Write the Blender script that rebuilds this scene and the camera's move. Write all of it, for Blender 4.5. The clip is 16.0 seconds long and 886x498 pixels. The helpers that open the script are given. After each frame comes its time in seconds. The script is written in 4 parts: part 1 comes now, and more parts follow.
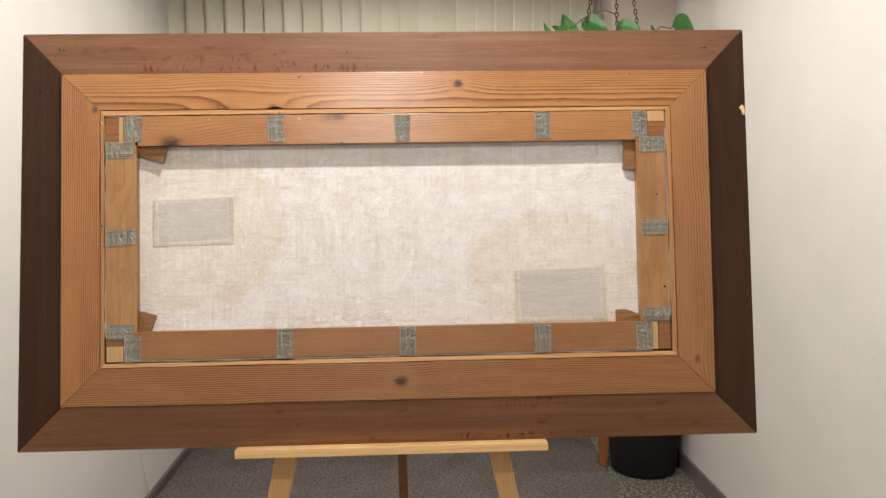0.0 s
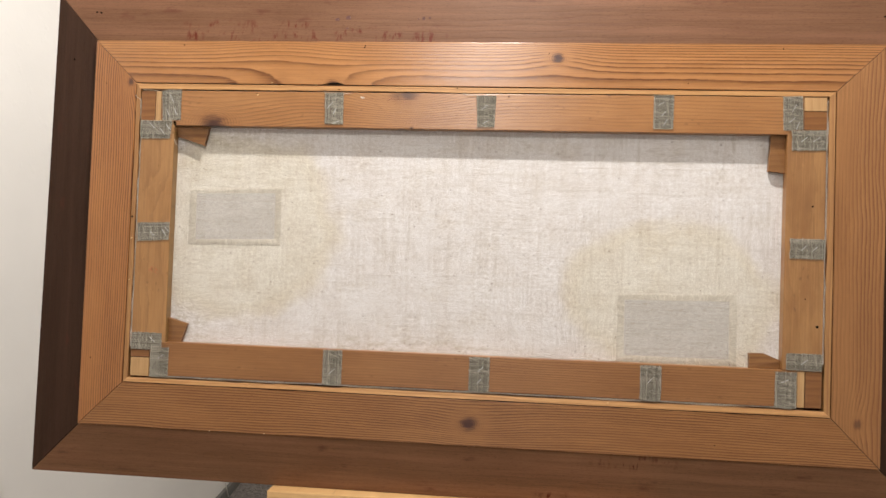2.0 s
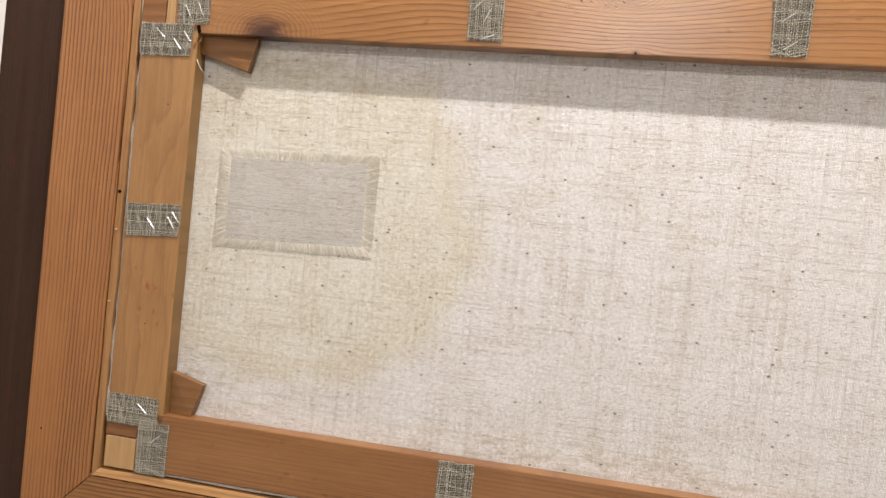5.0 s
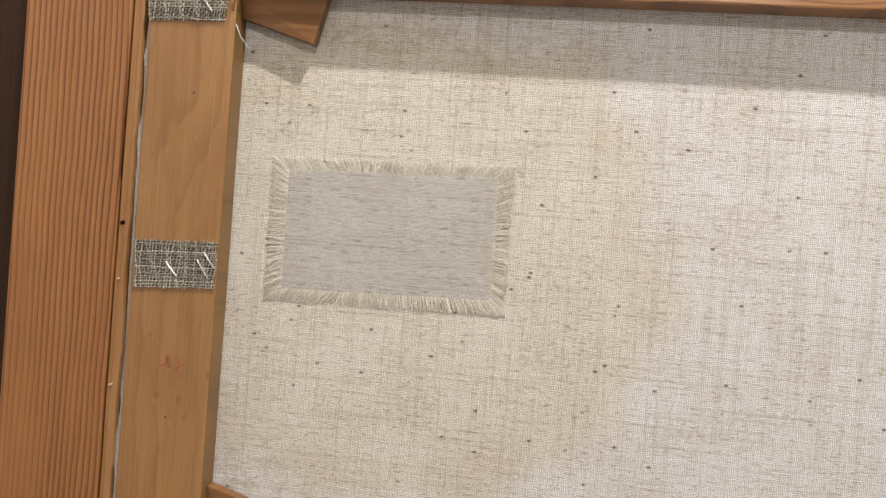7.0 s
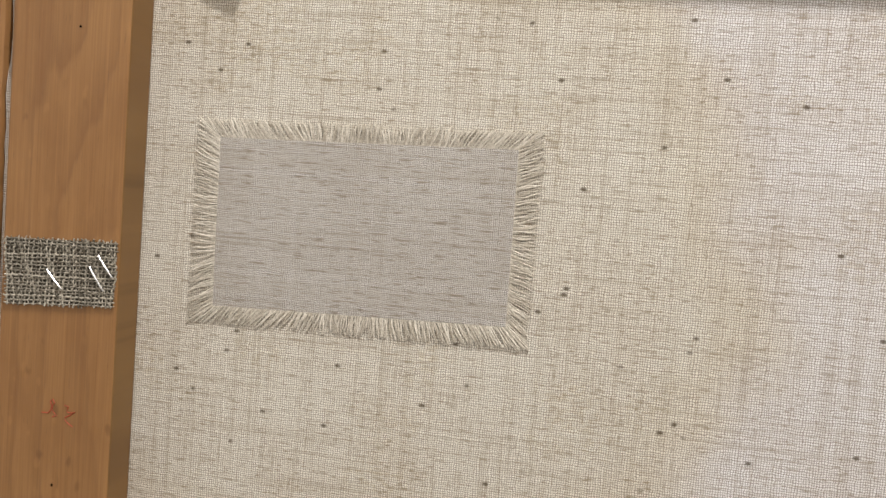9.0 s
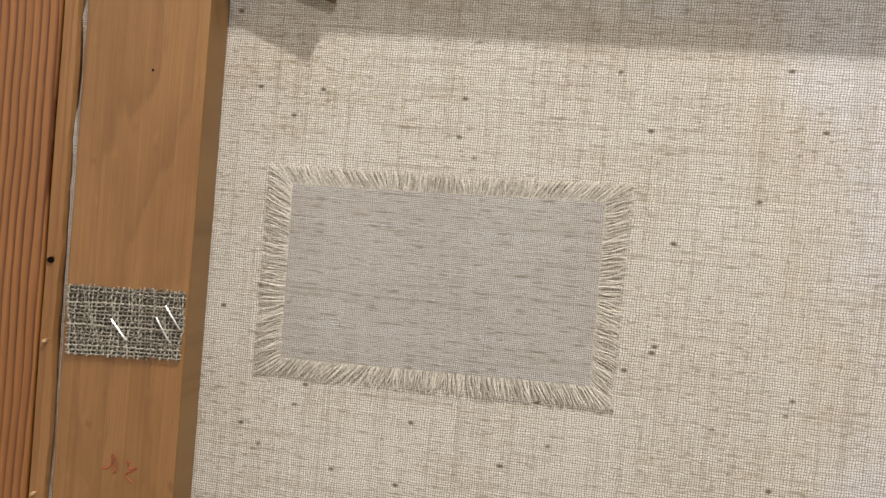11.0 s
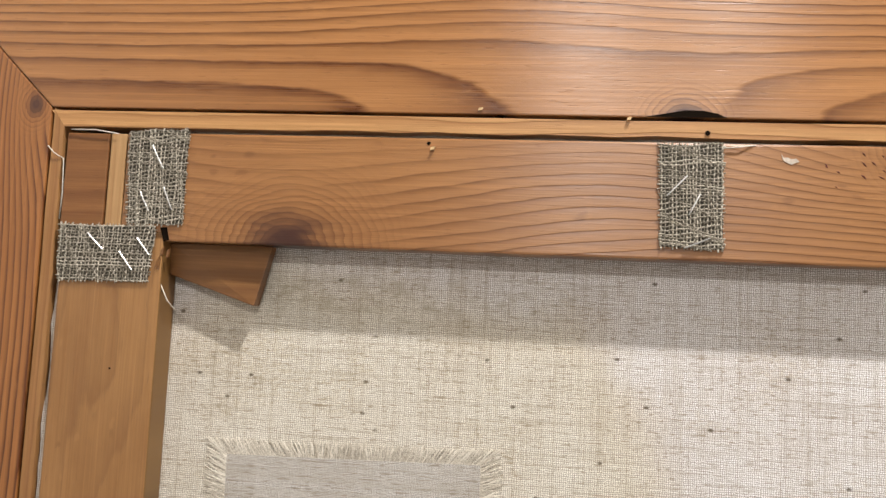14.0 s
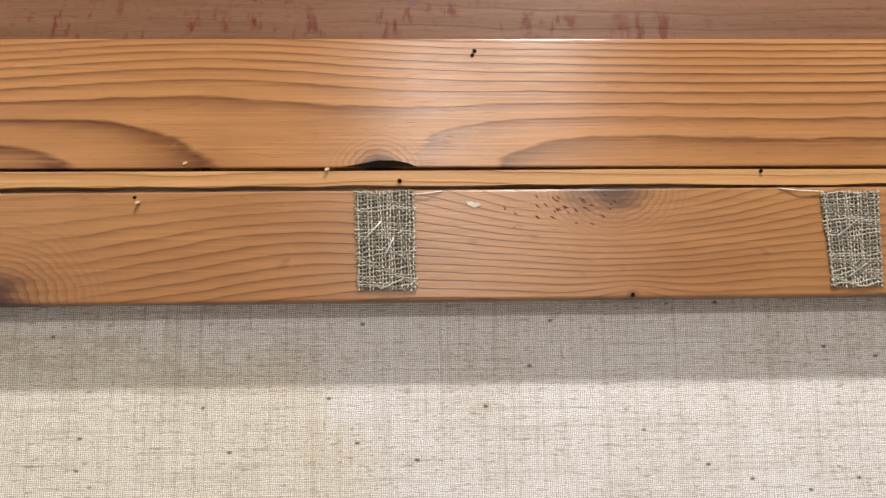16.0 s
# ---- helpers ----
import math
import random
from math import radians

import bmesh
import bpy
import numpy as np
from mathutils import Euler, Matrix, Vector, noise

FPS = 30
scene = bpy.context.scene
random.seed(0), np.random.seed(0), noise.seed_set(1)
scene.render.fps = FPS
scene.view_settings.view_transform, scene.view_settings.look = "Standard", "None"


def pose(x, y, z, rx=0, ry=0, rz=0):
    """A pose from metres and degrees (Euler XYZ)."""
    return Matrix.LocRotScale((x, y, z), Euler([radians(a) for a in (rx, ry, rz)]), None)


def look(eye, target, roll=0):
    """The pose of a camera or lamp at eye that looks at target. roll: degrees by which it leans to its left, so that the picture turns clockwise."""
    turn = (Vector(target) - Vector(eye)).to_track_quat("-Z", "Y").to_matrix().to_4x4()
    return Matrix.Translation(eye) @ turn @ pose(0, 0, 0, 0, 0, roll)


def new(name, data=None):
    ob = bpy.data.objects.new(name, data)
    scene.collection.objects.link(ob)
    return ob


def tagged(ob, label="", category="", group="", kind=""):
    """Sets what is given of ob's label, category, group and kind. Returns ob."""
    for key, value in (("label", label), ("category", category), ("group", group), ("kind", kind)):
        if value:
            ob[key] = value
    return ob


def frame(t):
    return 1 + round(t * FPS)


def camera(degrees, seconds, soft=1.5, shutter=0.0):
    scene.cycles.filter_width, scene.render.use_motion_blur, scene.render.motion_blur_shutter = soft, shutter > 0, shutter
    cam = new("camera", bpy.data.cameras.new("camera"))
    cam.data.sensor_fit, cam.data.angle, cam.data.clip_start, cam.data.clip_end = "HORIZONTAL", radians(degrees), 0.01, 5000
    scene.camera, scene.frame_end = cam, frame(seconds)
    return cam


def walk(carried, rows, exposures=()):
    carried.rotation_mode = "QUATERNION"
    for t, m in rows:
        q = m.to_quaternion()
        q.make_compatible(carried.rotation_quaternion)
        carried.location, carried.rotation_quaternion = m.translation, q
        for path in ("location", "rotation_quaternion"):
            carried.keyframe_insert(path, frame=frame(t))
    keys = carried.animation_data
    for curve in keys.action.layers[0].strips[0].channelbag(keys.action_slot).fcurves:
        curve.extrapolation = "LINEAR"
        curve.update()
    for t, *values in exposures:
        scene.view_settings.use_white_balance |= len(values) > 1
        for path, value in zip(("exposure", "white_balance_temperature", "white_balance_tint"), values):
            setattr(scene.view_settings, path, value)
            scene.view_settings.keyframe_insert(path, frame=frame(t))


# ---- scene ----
# The picture leans back on its easel; the camera's way is given in the picture's own axes
# (x along it, y into it, z up its back), from the middle of its lower edge.
LEAN = 8.3
PICTURE = pose(0, 0, 0.962, -LEAN, 0, 0)
cam = camera(59.8, 16.0, soft=1.5)
ROWS = [
    (0.0, (0.031, -1.381, 0.292), (0.12, 0.615, 0.37), -1.0),
    (0.5, (0.046, -1.322, 0.308), (0.109, 0.676, 0.37), -0.9),
    (1.0, (0.071, -1.254, 0.321), (0.057, 0.744, 0.387), -0.1),
    (1.5, (0.094, -1.185, 0.326), (-0.025, 0.81, 0.4), 1.4),
    (2.0, (0.075, -1.12, 0.332), (-0.116, 0.87, 0.387), 2.1),
    (2.5, (0.009, -1.023, 0.345), (-0.188, 0.967, 0.367), 1.8),
    (3.0, (-0.057, -0.939, 0.355), (-0.227, 1.053, 0.358), 1.6),
    (3.2, (-0.072, -0.909, 0.357), (-0.236, 1.084, 0.353), 1.7),
    (5.3, (-0.114, -0.559, 0.397), (-0.515, 1.399, 0.341), 5.9),
    (5.5, (-0.139, -0.534, 0.403), (-0.535, 1.425, 0.339), 5.6),
    (6.0, (-0.194, -0.491, 0.409), (-0.552, 1.476, 0.336), 5.0),
    (6.5, (-0.237, -0.459, 0.407), (-0.537, 1.517, 0.349), 4.8),
    (7.0, (-0.261, -0.423, 0.408), (-0.529, 1.558, 0.357), 4.7),
    (7.5, (-0.262, -0.378, 0.41), (-0.582, 1.595, 0.341), 4.5),
    (8.0, (-0.273, -0.34, 0.411), (-0.562, 1.637, 0.316), 4.6),
    (8.2, (-0.268, -0.325, 0.415), (-0.591, 1.644, 0.292), 4.6),
    (10.3, (-0.291, -0.272, 0.418), (-0.586, 1.701, 0.276), 5.2),
    (10.5, (-0.296, -0.273, 0.419), (-0.589, 1.701, 0.292), 5.2),
    (11.0, (-0.303, -0.279, 0.428), (-0.633, 1.692, 0.347), 5.3),
    (11.5, (-0.307, -0.285, 0.447), (-0.637, 1.687, 0.412), 5.5),
    (12.0, (-0.308, -0.286, 0.466), (-0.635, 1.687, 0.462), 5.7),
    (12.5, (-0.311, -0.297, 0.481), (-0.616, 1.679, 0.524), 5.4),
    (13.0, (-0.3, -0.317, 0.497), (-0.605, 1.658, 0.583), 4.8),
    (13.5, (-0.282, -0.336, 0.507), (-0.57, 1.64, 0.61), 3.8),
    (14.0, (-0.27, -0.35, 0.51), (-0.514, 1.628, 0.672), 2.9),
    (14.5, (-0.262, -0.361, 0.518), (-0.432, 1.621, 0.717), 1.8),
    (15.0, (-0.243, -0.364, 0.515), (-0.346, 1.62, 0.75), 1.1),
    (15.5, (-0.215, -0.365, 0.512), (-0.234, 1.618, 0.771), 0.3),
    (16.0, (-0.188, -0.363, 0.512), (-0.123, 1.617, 0.786), -0.6),
]
EXPOSURES = [
    (0.0, 0.38), (1.5, 0.32), (2.5, 0.29), (5.5, 0.21), (8.0, -0.08), (10.3, -0.20), (11.5, -0.13), (13.0, 0.05), (14.5, 0.02), (16.0, 0.06),
]
walk(cam, [(t, PICTURE @ look(eye, target, roll)) for t, eye, target, roll in ROWS], EXPOSURES)

# ---- light: two ceiling downlights and one added fill; closed room, at night ----
world = bpy.data.worlds.new("room_dark")
scene.world = world
world.use_nodes = True
world.node_tree.nodes["Background"].inputs[0].default_value = (1.0, 0.9, 0.8, 1)
world.node_tree.nodes["Background"].inputs[1].default_value = 0.02


def down_spot(x, y, watts, size, colour=(1.0, 0.965, 0.925), cone=170, blend=0.3):
    data = bpy.data.lights.new("down_spot", "SPOT")
    data.energy, data.color, data.shadow_soft_size = watts, colour, size
    data.spot_size, data.spot_blend = radians(cone), blend
    ob = new("down_spot", data)
    ob.matrix_world = pose(x, y, 2.57)
    return ob


down_spot(0.03, -0.178, 84, 0.022)
down_spot(-0.15, -1.60, 37, 0.022)
# unseen spot, added to brighten the room behind the picture
down_spot(0.05, 1.25, 42, 0.06)


# ---- shader helpers ----
class S:
    """A socket with arithmetic."""

    def __init__(self, nt, sock):
        self.nt, self.k = nt, sock

    def op(self, name, *others):
        n = self.nt.nodes.new("ShaderNodeMath")
        n.operation = name
        for i, v in enumerate((self, *others)):
            if isinstance(v, S):
                self.nt.links.new(v.k, n.inputs[i])
            else:
                n.inputs[i].default_value = v
        return S(self.nt, n.outputs[0])

    def __add__(self, o): return self.op("ADD", o)
    def __sub__(self, o): return self.op("SUBTRACT", o)
    def __mul__(self, o): return self.op("MULTIPLY", o)
    def __truediv__(self, o): return self.op("DIVIDE", o)
    def fract(self): return self.op("FRACT")
    def sin(self): return self.op("SINE")
    def abs(self): return self.op("ABSOLUTE")
    def exp(self): return self.op("EXPONENT")
    def power(self, o): return self.op("POWER", o)
    def clamp(self):
        r = self.op("ADD", 0.0)
        r.k.node.use_clamp = True
        return r

    def span(self, a, b, c=0.0, d=1.0):
        n = self.nt.nodes.new("ShaderNodeMapRange")
        n.interpolation_type = "SMOOTHSTEP"
        self.nt.links.new(self.k, n.inputs[0])
        for i, v in zip((1, 2, 3, 4), (a, b, c, d)):
            n.inputs[i].default_value = v
        return S(self.nt, n.outputs[0])


class Mat:
    def __init__(self, name, rough=0.5, metal=0.0, spec=0.5):
        self.m = bpy.data.materials.new(name)
        self.m.use_nodes = True
        self.nt = self.m.node_tree
        self.b = self.nt.nodes["Principled BSDF"]
        self.b.inputs["Roughness"].default_value = rough
        self.b.inputs["Metallic"].default_value = metal
        self.b.inputs["Specular IOR Level"].default_value = spec
        c = self.nt.nodes.new("ShaderNodeTexCoord")
        sep = self.nt.nodes.new("ShaderNodeSeparateXYZ")
        self.nt.links.new(c.outputs["Object"], sep.inputs[0])
        self.x, self.y, self.z = (S(self.nt, o) for o in sep.outputs)

    def vec(self, a, b, c=0.0):
        n = self.nt.nodes.new("ShaderNodeCombineXYZ")
        for i, v in enumerate((a, b, c)):
            if isinstance(v, S):
                self.nt.links.new(v.k, n.inputs[i])
            else:
                n.inputs[i].default_value = v
        return n.outputs[0]

    def noise(self, a, b, c=0.0, detail=2.0, rough=0.5):
        n = self.nt.nodes.new("ShaderNodeTexNoise")
        n.inputs["Scale"].default_value, n.inputs["Detail"].default_value = 1.0, detail
        n.inputs["Roughness"].default_value = rough
        self.nt.links.new(self.vec(a, b, c), n.inputs["Vector"])
        return S(self.nt, n.outputs[0])

    def cells(self, a, b, c=0.0):
        n = self.nt.nodes.new("ShaderNodeTexVoronoi")
        n.voronoi_dimensions = "2D"
        n.inputs["Scale"].default_value = 1.0
        self.nt.links.new(self.vec(a, b, c), n.inputs["Vector"])
        return S(self.nt, n.outputs["Distance"]), S(self.nt, n.outputs["Color"])

    def rnd(self):
        return S(self.nt, self.nt.nodes.new("ShaderNodeObjectInfo").outputs["Random"])

    def mix(self, f, a, b, blend="MIX"):
        n = self.nt.nodes.new("ShaderNodeMix")
        n.data_type, n.blend_type = "RGBA", blend
        for i, v in ((0, f), (6, a), (7, b)):
            if isinstance(v, S):
                self.nt.links.new(v.k, n.inputs[i])
            elif hasattr(v, "node"):
                self.nt.links.new(v, n.inputs[i])
            else:
                n.inputs[i].default_value = v if i == 0 else (*v, 1)
        return n.outputs[2]

    def colour(self, c):
        if isinstance(c, tuple):
            self.b.inputs["Base Color"].default_value = (*c, 1)
        else:
            self.nt.links.new(c, self.b.inputs["Base Color"])

    def rough(self, s):
        self.nt.links.new(s.k, self.b.inputs["Roughness"])

    def bump(self, s, dist, strength=1.0):
        n = self.nt.nodes.new("ShaderNodeBump")
        n.inputs["Strength"].default_value, n.inputs["Distance"].default_value = strength, dist
        self.nt.links.new(s.k, n.inputs["Height"])
        self.nt.links.new(n.outputs[0], self.b.inputs["Normal"])


def wood(name, along, light, dark, rings, seed, knots=(), wander=1.0, line=0.75, rough=0.42, stain=0.45, sheet=None, pores=0.0, gloss=0.7, spec=0.35, vary_low=0.55, crisp=True, nicks=0.0):
    """Sawn softwood or stained board. rings: growth lines a metre across the board; sheet: where a plain-sawn board's lines spread widest;
    knots: (along, across, radius, swing of the lines round it, darkness)."""
    m = Mat(name, rough, spec=spec)
    a, b = (m.x, m.z) if along == "x" else (m.z, m.x)
    low = m.noise(a * 3.0, b * 9.0, seed, 1.5) - 0.5
    mid = m.noise(a * 11.0, b * 34.0, seed + 3.0, 2.0) - 0.5
    fine = m.noise(a * 60.0, b * 260.0, seed + 4.0, 2.0) - 0.5
    across = b * rings if sheet is None else (b - sheet) * (b - sheet) * 2250.0
    phase = across + low * (2.6 * wander) + mid * (0.9 * wander) + fine * 0.22 + seed
    core = ringed = near = None
    for ka, kb, rad, swing, deep in knots:
        da, db = (a - ka) * (0.42 / rad), (b - kb) * (1.0 / rad)
        phase = phase + ((da * da + db * db) * -0.22).exp() * swing
        ea, eb = (a - ka) * (0.80 / rad), (b - kb) * (1.05 / rad)
        rr = (ea * ea + eb * eb).power(0.5) + mid * 0.5
        w_ = rr.span(0.9, 2.2, 1.0, 0.0) * (1.0 if deep > 0.3 else 0.0)
        e = (rr + fine * 0.7).span(0.22, 0.92, 1.0, 0.0) * deep
        rg = (rr * max(4.0, min(9.0, rad * 400.0)) + fine * 0.8 + low).fract().power(2.6) * rr.span(0.2, 2.0, 1.0, 0.25) * min(1.0, deep * 1.3)
        ringed = rg * w_ if ringed is None else ringed.op("MAXIMUM", rg * w_)
        near = w_ if near is None else near.op("MAXIMUM", w_)
        core = e if core is None else core.op("MAXIMUM", e)
    saw = phase.fract()
    # late wood: darkens slowly, ends sharply
    late = saw.power(2.7) * saw.span(0.88, 1.0, 1.0, 0.0) if crisp else saw.power(1.6) * saw.span(0.66, 1.0, 1.0, 0.0) * 1.5
    vary = m.noise(a * 2.0, b * 20.0, seed + 9.0, 2.0).span(0.25, 0.62, vary_low, 1.25)
    late = late * vary
    if near is not None:
        late = late * (near * -0.75 + 1.0)
    fibre = m.noise(a * 26.0, b * 1500.0, seed + 5.0, 3.0)
    fleck = m.noise(a * 120.0, b * 1100.0, seed + 6.0, 2.0).span(0.62, 0.75)
    blot = m.noise(a * 6.0, b * 16.0, seed + 7.0, 5.0, 0.65).span(0.32, 0.72)
    scuff = m.noise(a * 34.0, b * 90.0, seed + 8.0, 4.0, 0.7).span(0.60, 0.78)
    light = (light[0], light[1] * 0.985, light[2] * 0.92)
    c = m.mix(fibre.span(0.3, 0.7, 0.0, 0.45), light, tuple(v * 0.66 for v in light))
    c = m.mix(blot * stain, c, tuple(v * k for v, k in zip(light, (0.62, 0.55, 0.5))))
    c = m.mix((late * (line * 1.75)).clamp(), c, dark)
    c = m.mix(fleck * (0.25 + pores), c, tuple(v * 0.5 for v in dark))
    streak = m.noise(a * 9.0, b * 520.0, seed + 14.0, 3.0, 0.6)
    c = m.mix(streak.span(0.50, 0.72, 0.0, 0.38), c, tuple(v * k for v, k in zip(light, (0.58, 0.47, 0.38))))
    c = m.mix(streak.span(0.48, 0.30, 0.0, 0.25), c, tuple(min(0.85, v * 1.3) for v in light))
    if nicks:
        d, col = m.cells(a * 46.0 + mid * 2.0, b * 70.0 + seed)
        keep = m.noise(a * 14.0, b * 22.0, seed + 15.0, 1.0).span(0.54, 0.60)
        c = m.mix((d + fine * 0.35).span(0.03, 0.14, nicks, 0.0) * keep, c, tuple(v * 0.7 for v in dark))
        d, col = m.cells(a * 60.0 + seed, b * 90.0 + mid * 3.0)
        c = m.mix((d + fine * 0.4).span(0.02, 0.13, nicks * 0.35, 0.0) * keep, c, tuple(min(0.85, v * 1.4) for v in light))
    c = m.mix(scuff * 0.22, c, tuple(min(0.8, v * 1.35) for v in light))
    if core is not None:
        c = m.mix((ringed * 0.9).clamp(), c, dark)
        c = m.mix(core.clamp(), c, (0.052, 0.018, 0.012))
    m.colour(c)
    m.rough((fibre * 0.16 + (rough - 0.08)) + late * -0.05)
    m.b.inputs["Anisotropic"].default_value = gloss
    lean = radians(LEAN)
    m.nt.links.new(m.vec(*((0.0, math.sin(lean), math.cos(lean)) if along == "x" else (1.0, 0.0, 0.0))), m.b.inputs["Tangent"])
    m.bump(fibre * 0.4 + late * (-0.5 if crisp else -0.12) + fleck * -0.15, 0.0005, 0.5)
    m.kept = (a, b, c)
    return m


# ---- materials of the picture's back ----
PINE, PINE_D = (0.425, 0.202, 0.079), (0.095, 0.028, 0.008)
pine_top = wood("pine_top", "x", PINE, PINE_D, 190, 2.35, [(0.125, 0.646, 0.010, -1.6, 1.0), (-0.207, 0.602, 0.012, 1.4, 0.9), (-0.285, 0.608, 0.014, 1.3, 0.12), (-0.287, 0.662, 0.017, -1.9, 0.0)], sheet=0.600, wander=0.27, line=0.66, vary_low=0.8, rough=0.33, gloss=0.85, spec=0.6).m
pine_low = wood("pine_low", "x", (0.325, 0.153, 0.059), (0.10, 0.034, 0.011), 270, 7.0, [(0.014, 0.111, 0.0155, 2.6, 1.0)], wander=1.3, line=0.8, vary_low=0.2).m
pine_left = wood("pine_left", "z", (0.39, 0.166, 0.054), (0.105, 0.032, 0.010), 265, 11.0, [(0.603, -0.521, 0.008, 2.6, 0.9)], wander=1.15, line=0.85, vary_low=0.25, spec=0.5).m
pine_right = wood("pine_right", "z", (0.325, 0.153, 0.060), (0.12, 0.040, 0.013), 190, 15.0, [(0.14, 0.551, 0.008, 2.0, 0.6)], wander=1.5, line=0.6, vary_low=0.1).m
bar_top = wood("bar_top", "x", (0.385, 0.186, 0.074), (0.12, 0.042, 0.015), 205, 21.0, [(-0.388, 0.537, 0.027, 4.6, 1.0), (-0.093, 0.592, 0.018, 5.5, 0.85), (-0.108, 0.590, 0.016, 1.0, 0.45), (-0.0857, 0.5398, 0.004, -1.5, 0.6), (0.20, 0.592, 0.004, 0.6, 0.5)], wander=1.25, line=0.43, stain=0.6, vary_low=0.2, rough=0.36, gloss=0.8, spec=0.6, nicks=0.3).m
bar_low = wood("bar_low", "x", (0.30, 0.142, 0.058), (0.12, 0.043, 0.016), 260, 27.0, wander=1.1, line=0.42, vary_low=0.15, nicks=0.3).m
bar_side = wood("bar_side", "z", (0.375, 0.196, 0.077), (0.18, 0.082, 0.030), 60, 31.0, wander=2.2, line=0.28, stain=1.0, vary_low=0.2, nicks=0.45, spec=0.5).m
dark_edge = wood("dark_edge", "z", (0.25, 0.142, 0.054), (0.12, 0.060, 0.022), 60, 35.0, wander=2.0, line=0.5, stain=0.9, nicks=0.5).m
end_brown = wood("end_brown", "x", (0.26, 0.118, 0.046), (0.13, 0.048, 0.017), 110, 37.0, line=0.4, crisp=False, vary_low=0.2).m
end_light = wood("end_light", "z", (0.50, 0.31, 0.152), (0.36, 0.19, 0.08), 90, 41.0, line=0.4).m
liner_x = wood("liner_x", "x", (0.60, 0.335, 0.150), (0.30, 0.135, 0.05), 160, 43.0, line=0.5).m
liner_z = wood("liner_z", "z", (0.38, 0.200, 0.083), (0.23, 0.10, 0.04), 160, 47.0, line=0.5).m
key_wood = wood("key_wood", "x", (0.26, 0.128, 0.052), (0.15, 0.066, 0.026), 120, 53.0, line=0.4, crisp=False, stain=0.5).m


def stained_board(name, along, light, dark, seed, drips=(), shine=0.10):
    """Board with a worn brown stain; drips: (along from, along to, across from, across to) where old varnish ran in short strokes."""
    w_ = wood(name, along, light, dark, 90, seed, wander=1.6, line=0.06, rough=0.55, stain=0.5, pores=0.25, gloss=0.2, spec=shine)
    a, b, c = w_.kept
    wash = w_.noise(a * 2.2, b * 46.0, seed + 60.0, 5.0, 0.65)
    c = w_.mix(wash.span(0.42, 0.72, 0.0, 0.55), c, tuple(v * k for v, k in zip(light, (1.35, 1.3, 1.3))))
    pore = w_.noise(a * 160.0, b * 700.0, seed + 75.0, 2.0).span(0.56, 0.68)
    c = w_.mix(pore * 0.22, c, tuple(v * 0.4 for v in dark))
    dirt = w_.noise(a * 14.0, b * 40.0, seed + 70.0, 3.0, 0.6)
    c = w_.mix(dirt.span(0.60, 0.74, 0.0, 0.55), c, (0.075, 0.022, 0.014))
    for a0, a1, b0, b1 in drips:
        stroke = w_.noise(a * 150.0, b * 45.0, seed + 80.0, 3.0, 0.6).span(0.50, 0.66) * w_.noise(a * 24.0, b * 60.0, seed + 85.0, 2.0).span(0.38, 0.62)
        inside = a.span(a0 - 0.02, a0 + 0.02) * a.span(a1 - 0.03, a1 + 0.03, 1.0, 0.0) * b.span(b0 - 0.006, b0 + 0.004) * b.span(b1 - 0.006, b1 + 0.006, 1.0, 0.0)
        c = w_.mix((stroke * inside * 1.3).clamp(), c, (0.085, 0.018, 0.009))
    w_.colour(c)
    return w_.m


outer_top = stained_board("outer_top", "x", (0.135, 0.068, 0.040), (0.060, 0.027, 0.015), 3.0, [(-0.44, -0.24, 0.668, 0.700), (-0.24, -0.05, 0.668, 0.692)])
outer_low = stained_board("outer_low", "x", (0.20, 0.102, 0.056), (0.090, 0.037, 0.019), 8.0, [(0.12, 0.34, 0.002, 0.014), (0.20, 0.30, 0.060, 0.076)])
# the side boards are set to a far darker brown than top and bottom
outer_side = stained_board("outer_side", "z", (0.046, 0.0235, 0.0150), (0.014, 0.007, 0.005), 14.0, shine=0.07)


